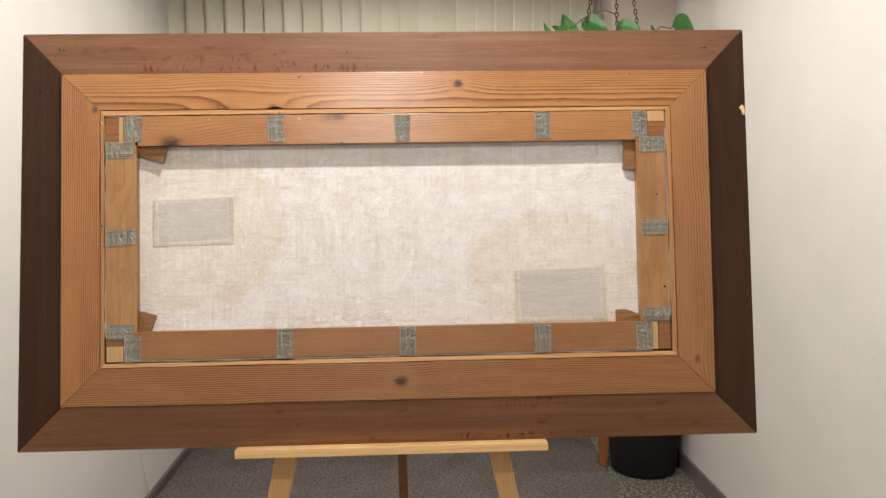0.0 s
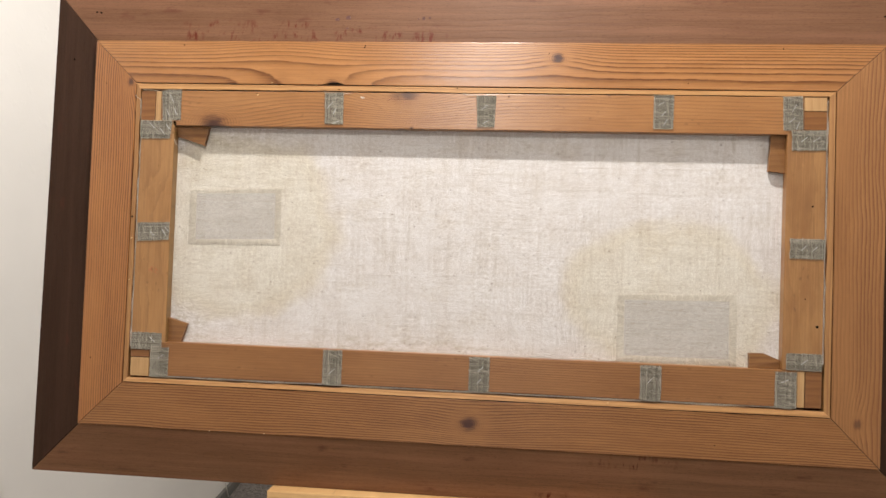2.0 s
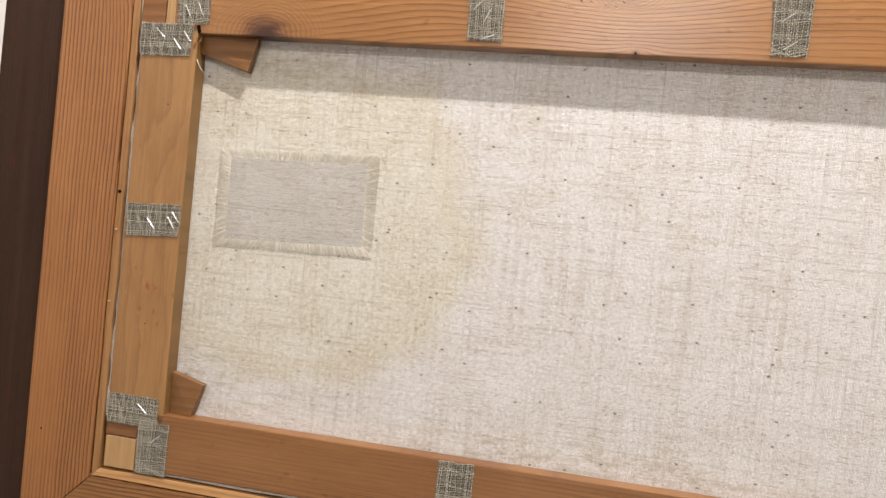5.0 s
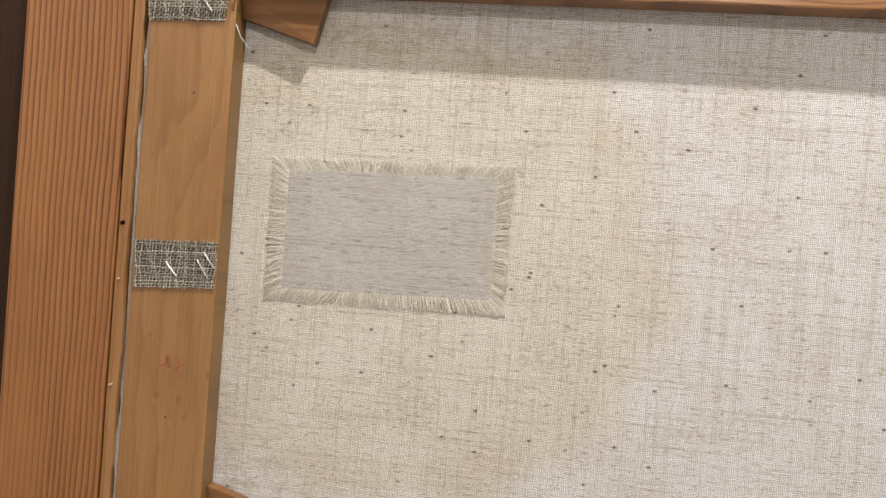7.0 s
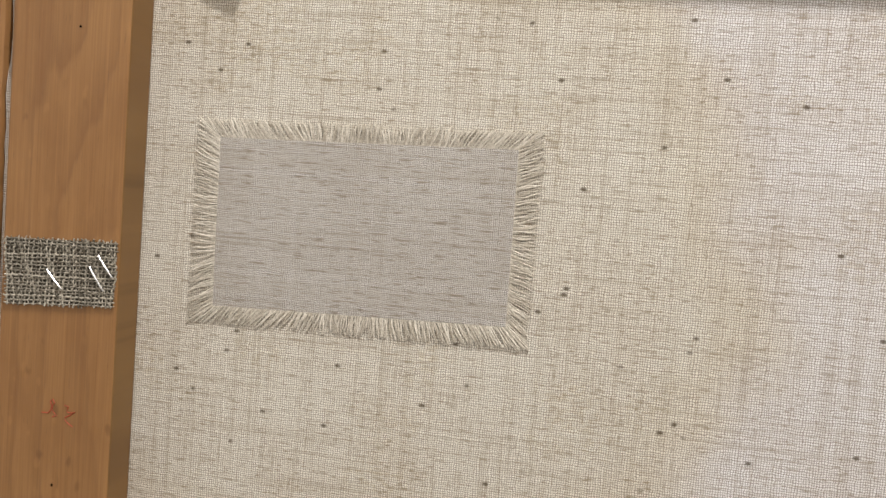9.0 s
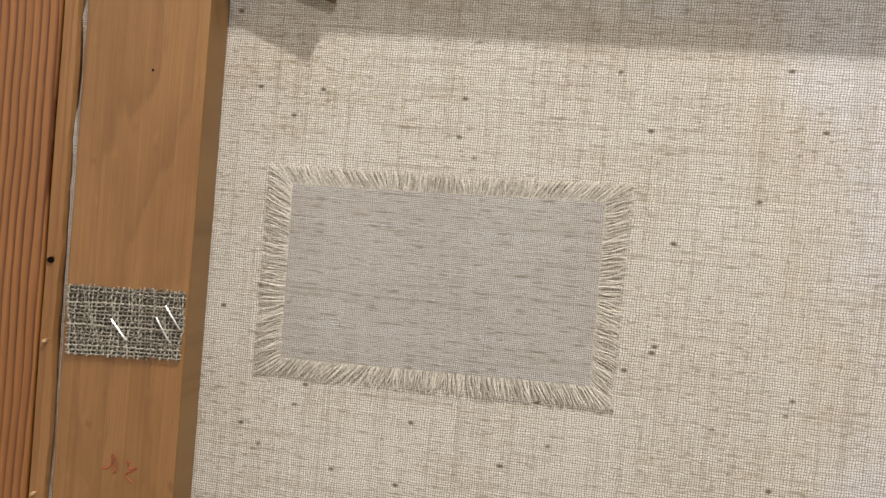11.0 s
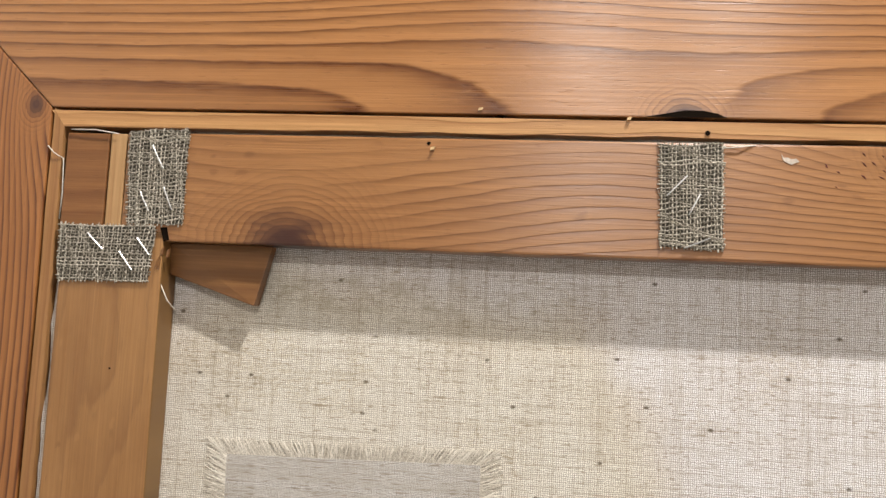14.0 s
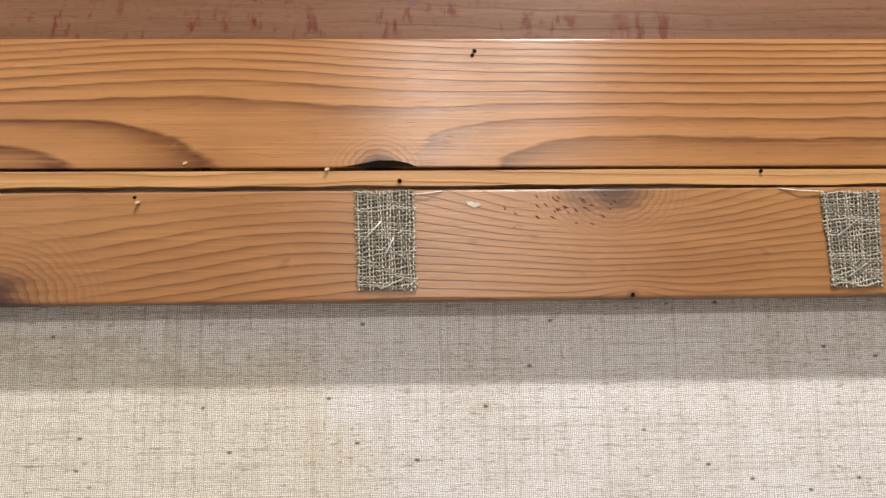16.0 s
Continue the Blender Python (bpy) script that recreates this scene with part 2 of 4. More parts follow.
def linen(name, pitch, light, gap, stain, seed, slub=0.5, specks=True, even=0.35, warp=1.0, open_=0.85, streaky=0.3):
    """Plain-woven linen: dark holes between the threads, each thread with its own tone; slubs, specks and stains."""
    m = Mat(name, 0.9, spec=0.15)
    big, big2 = (m.noise(m.x * 45.0, m.z * 45.0, seed + k, 2.0) - 0.5 for k in (0.0, 4.0))
    jit, jit2 = (m.noise(m.x * 700.0, m.z * 700.0, seed + k, 1.0) - 0.5 for k in (30.0, 34.0))
    u, v = m.x + big * (pitch * 1.1) + jit * (pitch * 0.75), m.z + big2 * (pitch * 1.1) + jit2 * (pitch * 0.75)

    slack, slack2 = (m.noise(m.x * 210.0, m.z * 210.0, seed + k, 1.0) - 0.5 for k in (36.0, 39.0))
    u, v = u + slack * (pitch * 1.1), v + slack2 * (pitch * 1.1)

    def thread(s_, o):
        n = m.nt.nodes.new("ShaderNodeTexWhiteNoise")
        n.noise_dimensions = "1D"
        m.nt.links.new(((s_ / pitch).op("FLOOR") + o).k, n.inputs["W"])
        return S(m.nt, n.outputs["Value"])

    # no two threads are quite as thick: the lattice drifts from thread to thread
    u = u + (m.noise(m.x * (0.33 / pitch), m.z * 9.0, seed + 41.0, 1.0) - 0.5) * (pitch * 0.9)
    v = v + (m.noise(m.x * 9.0, m.z * (0.33 / pitch), seed + 47.0, 1.0) - 0.5) * (pitch * 0.9)
    k = math.pi / pitch
    tu, tv = thread(u, 3.0), thread(v, 71.0)
    su, sv = (u * k).sin().abs(), (v * k).sin().abs()
    weave = su.power(open_) * sv.power(open_)
    fuzz = m.noise(m.x * 1500.0, m.z * 1500.0, seed + 60.0, 2.0, 0.7) - 0.5
    strand_z = m.noise(m.x * (0.55 / pitch), m.z * 18.0, seed + 8.0, 2.0)
    strand_x = m.noise(m.x * 18.0, m.z * (0.55 / pitch), seed + 12.0, 2.0)
    short_z = m.noise(m.x * (0.9 / pitch), m.z * 120.0, seed + 9.0, 1.0)
    short_x = m.noise(m.x * 120.0, m.z * (0.9 / pitch), seed + 13.0, 1.0)
    thick = strand_x.span(0.54, 0.70) * 0.45 + strand_z.span(0.54, 0.70) * (0.35 * warp) + short_x.span(0.58, 0.72) * 0.9 + short_z.span(0.60, 0.74) * (0.6 * warp)
    thick = thick + m.noise(m.x * 170.0, m.z * (1.15 / pitch), seed + 15.0, 2.0).span(0.50, 0.68) * streaky
    patchy = m.noise(m.x * 22.0, m.z * 22.0, seed + 16.0, 4.0, 0.65)
    c = m.mix((weave + fuzz * 0.35).span(0.08, 0.72), gap, light)
    c = m.mix((tu * 0.4 + tv * 0.6) * even, c, tuple(a * b for a, b in zip(light, (0.62, 0.58, 0.52))))
    c = m.mix((thick * slub).clamp(), c, tuple(a * b for a, b in zip(light, (0.40, 0.35, 0.29))))
    band_z, band_x = m.noise(m.x * 330.0, m.z * 7.0, seed + 21.0, 2.0), m.noise(m.x * 9.0, m.z * 330.0, seed + 23.0, 2.0)
    c = m.mix(band_z.span(0.50, 0.68, 0.0, 0.42 * warp) + band_x.span(0.52, 0.70, 0.0, 0.34), c, (0.80, 0.77, 0.72), "MULTIPLY")
    c = m.mix(patchy.span(0.35, 0.7, 0.0, 0.55), c, stain, "MULTIPLY")
    if specks:
        d, col = m.cells(m.x * 40.0 + seed, m.z * 62.0)
        keep = m.noise(m.x * 60.0, m.z * 60.0, seed + 20.0, 0.0).span(0.53, 0.62)
        c = m.mix((d + fuzz * 0.05).span(0.02, 0.075, 0.85, 0.0) * keep, c, (0.09, 0.065, 0.04))
        d, col = m.cells(m.x * 90.0 + seed, m.z * 240.0)
        c = m.mix(d.span(0.04, 0.16, 0.5, 0.0) * patchy.span(0.42, 0.58), c, (0.24, 0.18, 0.11))
    m.colour(c)
    m.kept = c
    return m


canvas_m = linen("canvas_linen", 0.00094, (0.95, 0.938, 0.95), (0.315, 0.28, 0.262), (0.91, 0.875, 0.84), 1.0, 0.7, even=0.30, open_=0.80, streaky=0.13)
# old glue stains round the two patches, with an uneven rim
c = canvas_m.kept
for sx, sz, rx, rz, seed in ((-0.35, 0.385, 0.155, 0.135, 3.0), (0.30, 0.30, 0.15, 0.11, 9.0)):
    da, db = (canvas_m.x - sx) / rx, (canvas_m.z - sz) / rz
    edge = canvas_m.noise(canvas_m.x * 9.0, canvas_m.z * 9.0, seed, 4.0, 0.6) * 0.7
    reach = (da * da + db * db).power(0.5) + edge - 0.35
    c = canvas_m.mix(reach.span(0.78, 1.04, 0.7, 0.0), c, (0.955, 0.932, 0.80), "MULTIPLY")
    c = canvas_m.mix(reach.span(0.78, 0.92) * reach.span(0.95, 1.12, 0.5, 0.0), c, (0.93, 0.88, 0.74), "MULTIPLY")
# brownish bloom of old grime, thread by thread
bloom = canvas_m.noise(canvas_m.x * 16.0, canvas_m.z * 22.0, 51.0, 3.0, 0.6).span(0.50, 0.66)
fray = canvas_m.noise(canvas_m.x * 260.0, canvas_m.z * 420.0, 53.0, 3.0, 0.7).span(0.44, 0.62)
c = canvas_m.mix(bloom * fray * 0.45, c, (0.74, 0.67, 0.53), "MULTIPLY")
# grimy threads in the corners
for sx, sz, rx, rz, seed in ((-0.43, 0.235, 0.05, 0.05, 13.0), (-0.36, 0.515, 0.10, 0.012, 15.0), (-0.10, 0.22, 0.16, 0.012, 17.0)):
    da, db = (canvas_m.x - sx) / rx, (canvas_m.z - sz) / rz
    fray = canvas_m.noise(canvas_m.x * 90.0, canvas_m.z * 140.0, seed, 4.0, 0.7)
    reach = (da * da + db * db).power(0.5)
    c = canvas_m.mix(reach.span(0.3, 1.5, 0.55, 0.0) * fray.span(0.45, 0.65), c, (0.36, 0.31, 0.22))
canvas_m.colour(c)
canvas_m = canvas_m.m
patch_m = linen("patch_linen", 0.00074, (0.715, 0.69, 0.66), (0.10, 0.094, 0.087), (0.90, 0.88, 0.86), 5.0, 0.9, False, 0.55, 0.12, 0.6, 0.4).m
edge_m = linen("canvas_edge_linen", 0.0009, (0.86, 0.82, 0.78), (0.09, 0.065, 0.055), (0.85, 0.78, 0.72), 8.0, 0.7, False).m


def plain(name, colour, rough=0.6, metal=0.0, grain=60.0, vary=0.25, relief=0.0003):
    m = Mat(name, rough, metal)
    n = m.noise(m.x * grain, m.y * grain, 0.0, 4.0, 0.6) * 0.5 + m.noise(m.z * grain, m.x * grain, 4.0, 4.0, 0.6) * 0.5
    m.colour(m.mix(n.span(0.35, 0.65), tuple(v * (1 - vary) for v in colour), tuple(min(0.95, v * (1 + vary * 0.5)) for v in colour)))
    m.bump(n, relief, 0.5)
    return m.m


def yarn(name, light, dark):
    m = Mat(name, 0.85, spec=0.25)
    geo = m.nt.nodes.new("ShaderNodeNewGeometry")
    isl = S(m.nt, geo.outputs["Random Per Island"])
    n = m.noise(m.x * 900.0, m.z * 900.0, 0.0, 3.0)
    m.colour(m.mix((isl * 0.34 + n * 0.66).span(0.25, 0.75), dark, light))
    m.bump(n, 0.0002, 0.6)
    return m.m


jute = yarn("jute_yarn", (0.47, 0.43, 0.355), (0.15, 0.13, 0.10))
fringe_yarn = yarn("fringe_yarn", (0.82, 0.77, 0.68), (0.46, 0.41, 0.335))
# dark sheet added beneath the jute so gaps between threads read dark
gap_backing = plain("dark_gap_backing", (0.075, 0.066, 0.050), 0.8, grain=600.0, vary=0.4)
steel = Mat("staple_steel", 0.36, 1.0)
steel.colour((0.62, 0.62, 0.62))
steel = steel.m
rabbet_m = plain("rabbet_red_brown", (0.10, 0.014, 0.010), 0.6, grain=80.0, vary=0.5)
turn_m = plain("white_thread", (0.70, 0.66, 0.58), 0.85, grain=500.0, vary=0.35)
torn_m = plain("torn_pale_wood", (0.66, 0.46, 0.24), 0.7, grain=300.0, vary=0.3)
hole_m = Mat("nail_hole_dark", 1.0, spec=0.0)
hole_m.colour((0.010, 0.007, 0.005))
hole_m = hole_m.m
white_spot = plain("white_paint_spot", (0.58, 0.50, 0.42), 0.6, grain=400.0)
red_pencil = plain("red_pencil", (0.42, 0.07, 0.03), 0.7, grain=900.0, vary=0.5)


# ---- mesh helpers ----
def part(name, bm, material, parent=None, label="", smooth=False):
    """Links a bmesh, or (verts, faces), as one mesh object under a thing or a part."""
    me = bpy.data.meshes.new(name)
    if isinstance(bm, tuple):
        me.from_pydata(bm[0], [], bm[1])
    else:
        bmesh.ops.recalc_face_normals(bm, faces=bm.faces)
        bm.to_mesh(me)
        bm.free()
    me.materials.append(material)
    if smooth:
        for p in me.polygons:
            p.use_smooth = True
    ob = new(name, me)
    ob.parent = parent
    if label:
        ob["label"] = label
    return ob


def thing(name, label, category, m=Matrix(), group="", kind=""):
    ob = new(name)
    ob.empty_display_size = 0.05
    ob.matrix_world = m
    return tagged(ob, label, category, group, kind)


def prism(loop, y0, y1, bevel=0.0, bm=None):
    """A slab whose outline (x, z) runs from y0 to y1; y0 may be a list, one for each corner."""
    bm = bm or bmesh.new()
    ys = y0 if isinstance(y0, (list, tuple)) else [y0] * len(loop)
    f = [bm.verts.new((x, y, z)) for (x, z), y in zip(loop, ys)]
    k = [bm.verts.new((x, y1, z)) for x, z in loop]
    bm.faces.new(f)
    bm.faces.new(k[::-1])
    n = len(loop)
    for i in range(n):
        bm.faces.new((f[i], k[i], k[(i + 1) % n], f[(i + 1) % n]))
    if bevel:
        bmesh.ops.bevel(bm, geom=bm.edges[:], offset=bevel, segments=2, profile=0.6, affect="EDGES")
    return bm


def box(x0, x1, y0, y1, z0, z1, bevel=0.0, bm=None):
    return prism([(x0, z0), (x1, z0), (x1, z1), (x0, z1)], y0, y1, bevel, bm)


def tube(points, radius, sides=6, verts=None, faces=None):
    """A round strand along points; radius may vary. Adds to verts and faces."""
    verts, faces = ([] if verts is None else verts), ([] if faces is None else faces)
    n = len(points)
    radii = radius if isinstance(radius, (list, tuple)) else [radius] * n
    base = len(verts)
    for i, p in enumerate(points):
        p = Vector(p)
        d = Vector(points[min(i + 1, n - 1)]) - Vector(points[max(i - 1, 0)])
        d = d.normalized() if d.length > 1e-9 else Vector((0, 0, 1))
        s = d.cross(Vector((0.13, 1, 0.07)) if abs(d.y) < 0.9 else Vector((1, 0, 0))).normalized()
        u = s.cross(d)
        for k in range(sides):
            t = 2 * math.pi * k / sides
            verts.append(p + (s * math.cos(t) + u * math.sin(t)) * radii[i])
    for i in range(n - 1):
        for k in range(sides):
            a, b = base + i * sides + k, base + i * sides + (k + 1) % sides
            faces.append((a, b, b + sides, a + sides))
    faces.append(tuple(base + k for k in range(sides))[::-1])
    faces.append(tuple(base + (n - 1) * sides + k for k in range(sides)))
    return verts, faces


def lathe(profile, steps=40):
    """A turned body from (radius, z) pairs."""
    verts, faces = [], []
    for r, z in profile:
        for k in range(steps):
            t = 2 * math.pi * k / steps
            verts.append((r * math.cos(t), r * math.sin(t), z))
    for i in range(len(profile) - 1):
        for k in range(steps):
            a, b = i * steps + k, i * steps + (k + 1) % steps
            faces.append((a, b, b + steps, a + steps))
    return verts, faces


# ---- the setting ----
WALL_L, WALL_R, BACK, PIER, FRONT, TOP = -1.125, 1.335, 2.66, 2.42, -2.7, 2.6


def plaster(name, colour):
    m = Mat(name, 0.75, spec=0.3)
    p = m.noise(m.y * 3.0 + m.x * 3.0, m.z * 3.0, 1.0, 4.0)
    g = m.noise(m.y * 160.0 + m.x * 160.0, m.z * 160.0, 2.0, 3.0)
    q = m.noise(m.y * 28.0 + m.x * 28.0, m.z * 28.0, 5.0, 3.0)
    m.colour(m.mix(p.span(0.3, 0.7), tuple(v * 0.95 for v in colour), colour))
    m.bump(g * 0.5 + q.span(0.55, 0.75) * 0.9, 0.0012, 0.35)
    return m.m


white_wall = plaster("white_plaster", (0.71, 0.68, 0.645))
beige_wall = plaster("beige_plaster", (0.56, 0.49, 0.43))
ceil_m = plaster("white_ceiling", (0.82, 0.80, 0.77))
base_m = plain("grey_stone_skirting", (0.16, 0.15, 0.14), 0.4, grain=90.0, vary=0.4)


def terrazzo():
    m = Mat("terrazzo", 0.3)
    d, col = m.cells(m.x * 60.0, m.y * 60.0, 0.5)
    n = m.noise(m.x * 70.0, m.y * 70.0, 3.0, 3.0)
    c = m.mix(d.span(0.2, 0.45), (0.46, 0.43, 0.33), (0.10, 0.10, 0.08))
    c = m.mix(n.span(0.45, 0.6, 0.0, 0.7), c, (0.09, 0.09, 0.075))
    m.colour(c)
    return m.m


def carpet_pile():
    m = Mat("grey_carpet", 0.95, spec=0.1)
    n = m.noise(m.x * 190.0, m.z * 190.0, 1.0, 2.0)
    q = m.noise(m.x * 70.0, m.z * 70.0, 4.0, 4.0, 0.75)
    w2 = m.noise(m.x * 6.0, m.z * 6.0, 7.0, 3.0)
    c = m.mix((n * 0.5 + q * 0.5).span(0.38, 0.62), (0.066, 0.057, 0.051), (0.28, 0.247, 0.225))
    c = m.mix(w2.span(0.35, 0.7, 0.0, 0.3), c, (0.085, 0.072, 0.066))
    m.colour(c)
    m.bump(n + q, 0.004, 0.8)
    return m.m


def slab(name, x0, x1, y0, y1, z0, z1, material, label, category, bevel=0.0):
    ob = part(name, box(x0, x1, y0, y1, z0, z1, bevel), material)
    return tagged(ob, label, category, kind="structure")


slab("floor", WALL_L - 0.1, WALL_R + 0.1, FRONT - 0.1, BACK + 0.1, -0.1, 0.0, terrazzo(), "speckled grey-green terrazzo floor", "floor")
slab("ceiling", WALL_L - 0.1, WALL_R + 0.1, FRONT - 0.1, BACK + 0.1, TOP, TOP + 0.1, ceil_m, "plain white plaster ceiling", "ceiling")
slab("wall_west", WALL_L - 0.1, WALL_L, FRONT - 0.1, BACK + 0.1, 0.0, TOP, white_wall, "white rough-plastered wall", "wall")
slab("wall_east", WALL_R, WALL_R + 0.1, FRONT - 0.1, BACK + 0.1, 0.0, TOP, white_wall, "white rough-plastered wall", "wall")
slab("wall_south", WALL_L, WALL_R, FRONT - 0.1, FRONT, 0.0, TOP, white_wall, "plain white plastered wall", "wall")
slab("wall_north", WALL_L, WALL_R, BACK, BACK + 0.1, 0.0, TOP, white_wall, "plain white plastered wall behind blinds", "wall")
slab("wall_pier", 1.02, WALL_R, PIER, BACK, 0.0, TOP, beige_wall, "beige plastered pier beside the blinds", "wall")
slab("baseboard_west", WALL_L, WALL_L + 0.014, FRONT, BACK, 0.0, 0.045, base_m, "grey stone skirting", "baseboard", 0.002)
slab("baseboard_east", WALL_R - 0.014, WALL_R, FRONT, PIER, 0.0, 0.075, base_m, "grey stone skirting", "baseboard", 0.002)
slab("baseboard_pier", 1.02, WALL_R - 0.014, PIER - 0.014, PIER, 0.0, 0.075, base_m, "grey stone skirting", "baseboard", 0.002)
carpet = part("carpet", prism([(WALL_L + 0.02, -1.6), (0.93, -1.6), (0.93, 1.85), (0.985, 2.64), (WALL_L + 0.02, 2.64)], 0.0, 0.009, 0.003), carpet_pile())
carpet.matrix_world = Matrix(((1, 0, 0, 0), (0, 0, 1, 0), (0, 1, 0, 0), (0, 0, 0, 1)))
tagged(carpet, "worn mottled grey-brown carpet on the terrazzo", "carpet", kind="structure")

# ---- the framed picture, seen from its back ----
OUT = [(-0.6640, -0.001), (0.6660, -0.001), (0.6635, 0.7505), (-0.6565, 0.7455)]
MID = [(-0.5800, 0.0795), (0.5820, 0.0793), (0.5830, 0.6695), (-0.5792, 0.6660)]
INN = [(-0.5130, 0.1450), (0.5160, 0.1455), (0.5145, 0.6030), (-0.5125, 0.6018)]
LIN = [(-0.5050, 0.1530), (0.5062, 0.1550), (0.5050, 0.5955), (-0.5055, 0.5922)]
picture = thing("framed_painting", "back of a framed painting in brown wood, leaning on an easel", "painting", PICTURE)


def rails(name, outer, inner, y_out, y_in, y_back, mats, bevel, labels, shrink=0.0004):
    """Four mitred boards between two outlines."""
    made = []
    for i in range(4):
        j = (i + 1) % 4
        quad = [outer[i], outer[j], inner[j], inner[i]]
        mid = Vector(((quad[0][0] + quad[1][0] + quad[2][0] + quad[3][0]) / 4, (quad[0][1] + quad[1][1] + quad[2][1] + quad[3][1]) / 4))
        d = (Vector(quad[1]) - Vector(quad[0])).normalized() * shrink
        quad = [(quad[0][0] + d.x, quad[0][1] + d.y), (quad[1][0] - d.x, quad[1][1] - d.y), (quad[2][0] - d.x, quad[2][1] - d.y), (quad[3][0] + d.x, quad[3][1] + d.y)]
        made.append(part(name, prism(quad, [y_out, y_out, y_in, y_in], y_back, bevel), mats[i], picture, labels[i]))
    return made


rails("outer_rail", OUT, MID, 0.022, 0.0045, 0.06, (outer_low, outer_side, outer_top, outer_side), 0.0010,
      ("worn brown-stained board", "dark brown board", "worn brown-stained board with red drips", "dark brown board"))
rails("pine_rail", MID, INN, 0.0, 0.0, 0.03, (pine_low, pine_right, pine_top, pine_left), 0.0007,
      ("knotty pine board with fine lines", "pine board", "pine board with bold grain and knots", "pine board with straight grain"), 0.0003)
part("rabbet", prism([(-0.53, 0.13), (0.53, 0.13), (0.53, 0.62), (-0.53, 0.62)], 0.0305, 0.045), rabbet_m, picture, "dark red-brown rebate of the frame")


def liner(i, seed):
    """Thin strip let in beside the pine, with a torn inner edge."""
    j = (i + 1) % 4
    a0, a1 = Vector(INN[i]), Vector(INN[j])
    b0, b1 = Vector(LIN[i]), Vector(LIN[j])
    inward = ((b0 + b1) - (a0 + a1)).normalized()
    a0, a1 = a0 + inward * 0.0016, a1 + inward * 0.0016
    n = 60
    verts, faces = [], []
    for k in range(n + 1):
        t = k / n
        p, q = a0.lerp(a1, t), b0.lerp(b1, t)
        rag = 0.0012 * (noise.noise((t * 9, seed, 0)) + 0.6 * noise.noise((t * 40, seed, 3)))
        q = q + inward * rag
        p = p + inward * 0.0005 * noise.noise((t * 6, seed, 8))
        y = 0.0004 + 0.0005 * noise.noise((t * 14, seed, 5))
        verts += [(p.x, y, p.y), (q.x, y + 0.0005, q.y), (q.x, 0.019, q.y), (p.x, 0.019, p.y)]
    for k in range(n):
        o = k * 4
        for c_ in range(4):
            faces.append((o + c_, o + (c_ + 1) % 4, o + 4 + (c_ + 1) % 4, o + 4 + c_))
    faces += [(0, 3, 2, 1), (n * 4, n * 4 + 1, n * 4 + 2, n * 4 + 3)]
    return part("liner_strip", (verts, faces), liner_x if i in (0, 2) else liner_z, picture, "thin pale wooden strip with a torn edge")


for i in range(4):
    liner(i, 3 + i)

# stretcher: four bars with slotted corners
BY, CY = 0.0010, 0.0175
part("stretcher_bar", prism([(-0.4715, 0.5370), (0.4705, 0.5405), (0.4705, 0.5940), (-0.4715, 0.5900)], BY, CY - 0.0005, 0.0011), bar_top, picture, "knotty brown stretcher bar")
part("stretcher_bar", prism([(-0.4715, 0.1580), (0.4690, 0.1588), (0.4690, 0.2100), (-0.4715, 0.2085)], BY, CY - 0.0005, 0.0011), bar_low, picture, "brown stretcher bar")
left_bar = part("stretcher_bar", prism([(-0.5020, 0.1965), (-0.4484, 0.1965), (-0.4490, 0.5425), (-0.5015, 0.5425)], BY, CY - 0.0005, 0.0011), bar_side, picture, "pale wooden stretcher bar")
part("stretcher_bar", prism([(0.4490, 0.2100), (0.5030, 0.2100), (0.5020, 0.5470), (0.4490, 0.5470)], BY, CY - 0.0005, 0.0011), bar_side, picture, "pale wooden stretcher bar")
# the bar's inner side gets its darker tone as a separate wood colour, by face direction
left_bar.data.materials.append(dark_edge)
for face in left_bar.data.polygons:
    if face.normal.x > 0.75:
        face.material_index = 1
for x0, x1, z0, z1, mt in ((-0.5035, -0.4815, 0.5432, 0.5892, end_brown), (-0.4804, -0.4722, 0.5432, 0.5892, end_light),
                           (0.4712, 0.5020, 0.5745, 0.5940, end_light), (0.4712, 0.5020, 0.5478, 0.5737, end_brown),
                           (0.4697, 0.4800, 0.1590, 0.2092, end_light), (0.4810, 0.5030, 0.1590, 0.2092, end_brown),
                           (-0.5020, -0.4722, 0.1845, 0.1957, end_brown), (-0.5015, -0.4722, 0.1560, 0.1836, end_light)):
    part("corner_tenon", box(x0, x1, BY + 0.0004, CY - 0.0005, z0, z1, 0.0006), mt, picture)


def canvas_sheet():
    nx, nz = 90, 40
    verts, faces = [], []
    for j in range(nz + 1):
        for i in range(nx + 1):
            x, z = -0.5022 + 1.0045 * i / nx, 0.158 + 0.434 * j / nz
            y = CY + 0.0003 * noise.noise((x * 5, z * 5, 2.0))
            verts.append((x, y, z))
    for j in range(nz):
        for i in range(nx):
            a = j * (nx + 1) + i
            faces.append((a, a + 1, a + nx + 2, a + nx + 1))
    n = len(verts)
    verts += [(x, y + 0.0012, z) for x, y, z in verts]
    faces += [tuple(n + v for v in f[::-1]) for f in faces]
    return verts, faces


canvas = part("canvas", canvas_sheet(), canvas_m, picture, "bare cream linen back of the canvas with yellowed stains", True)


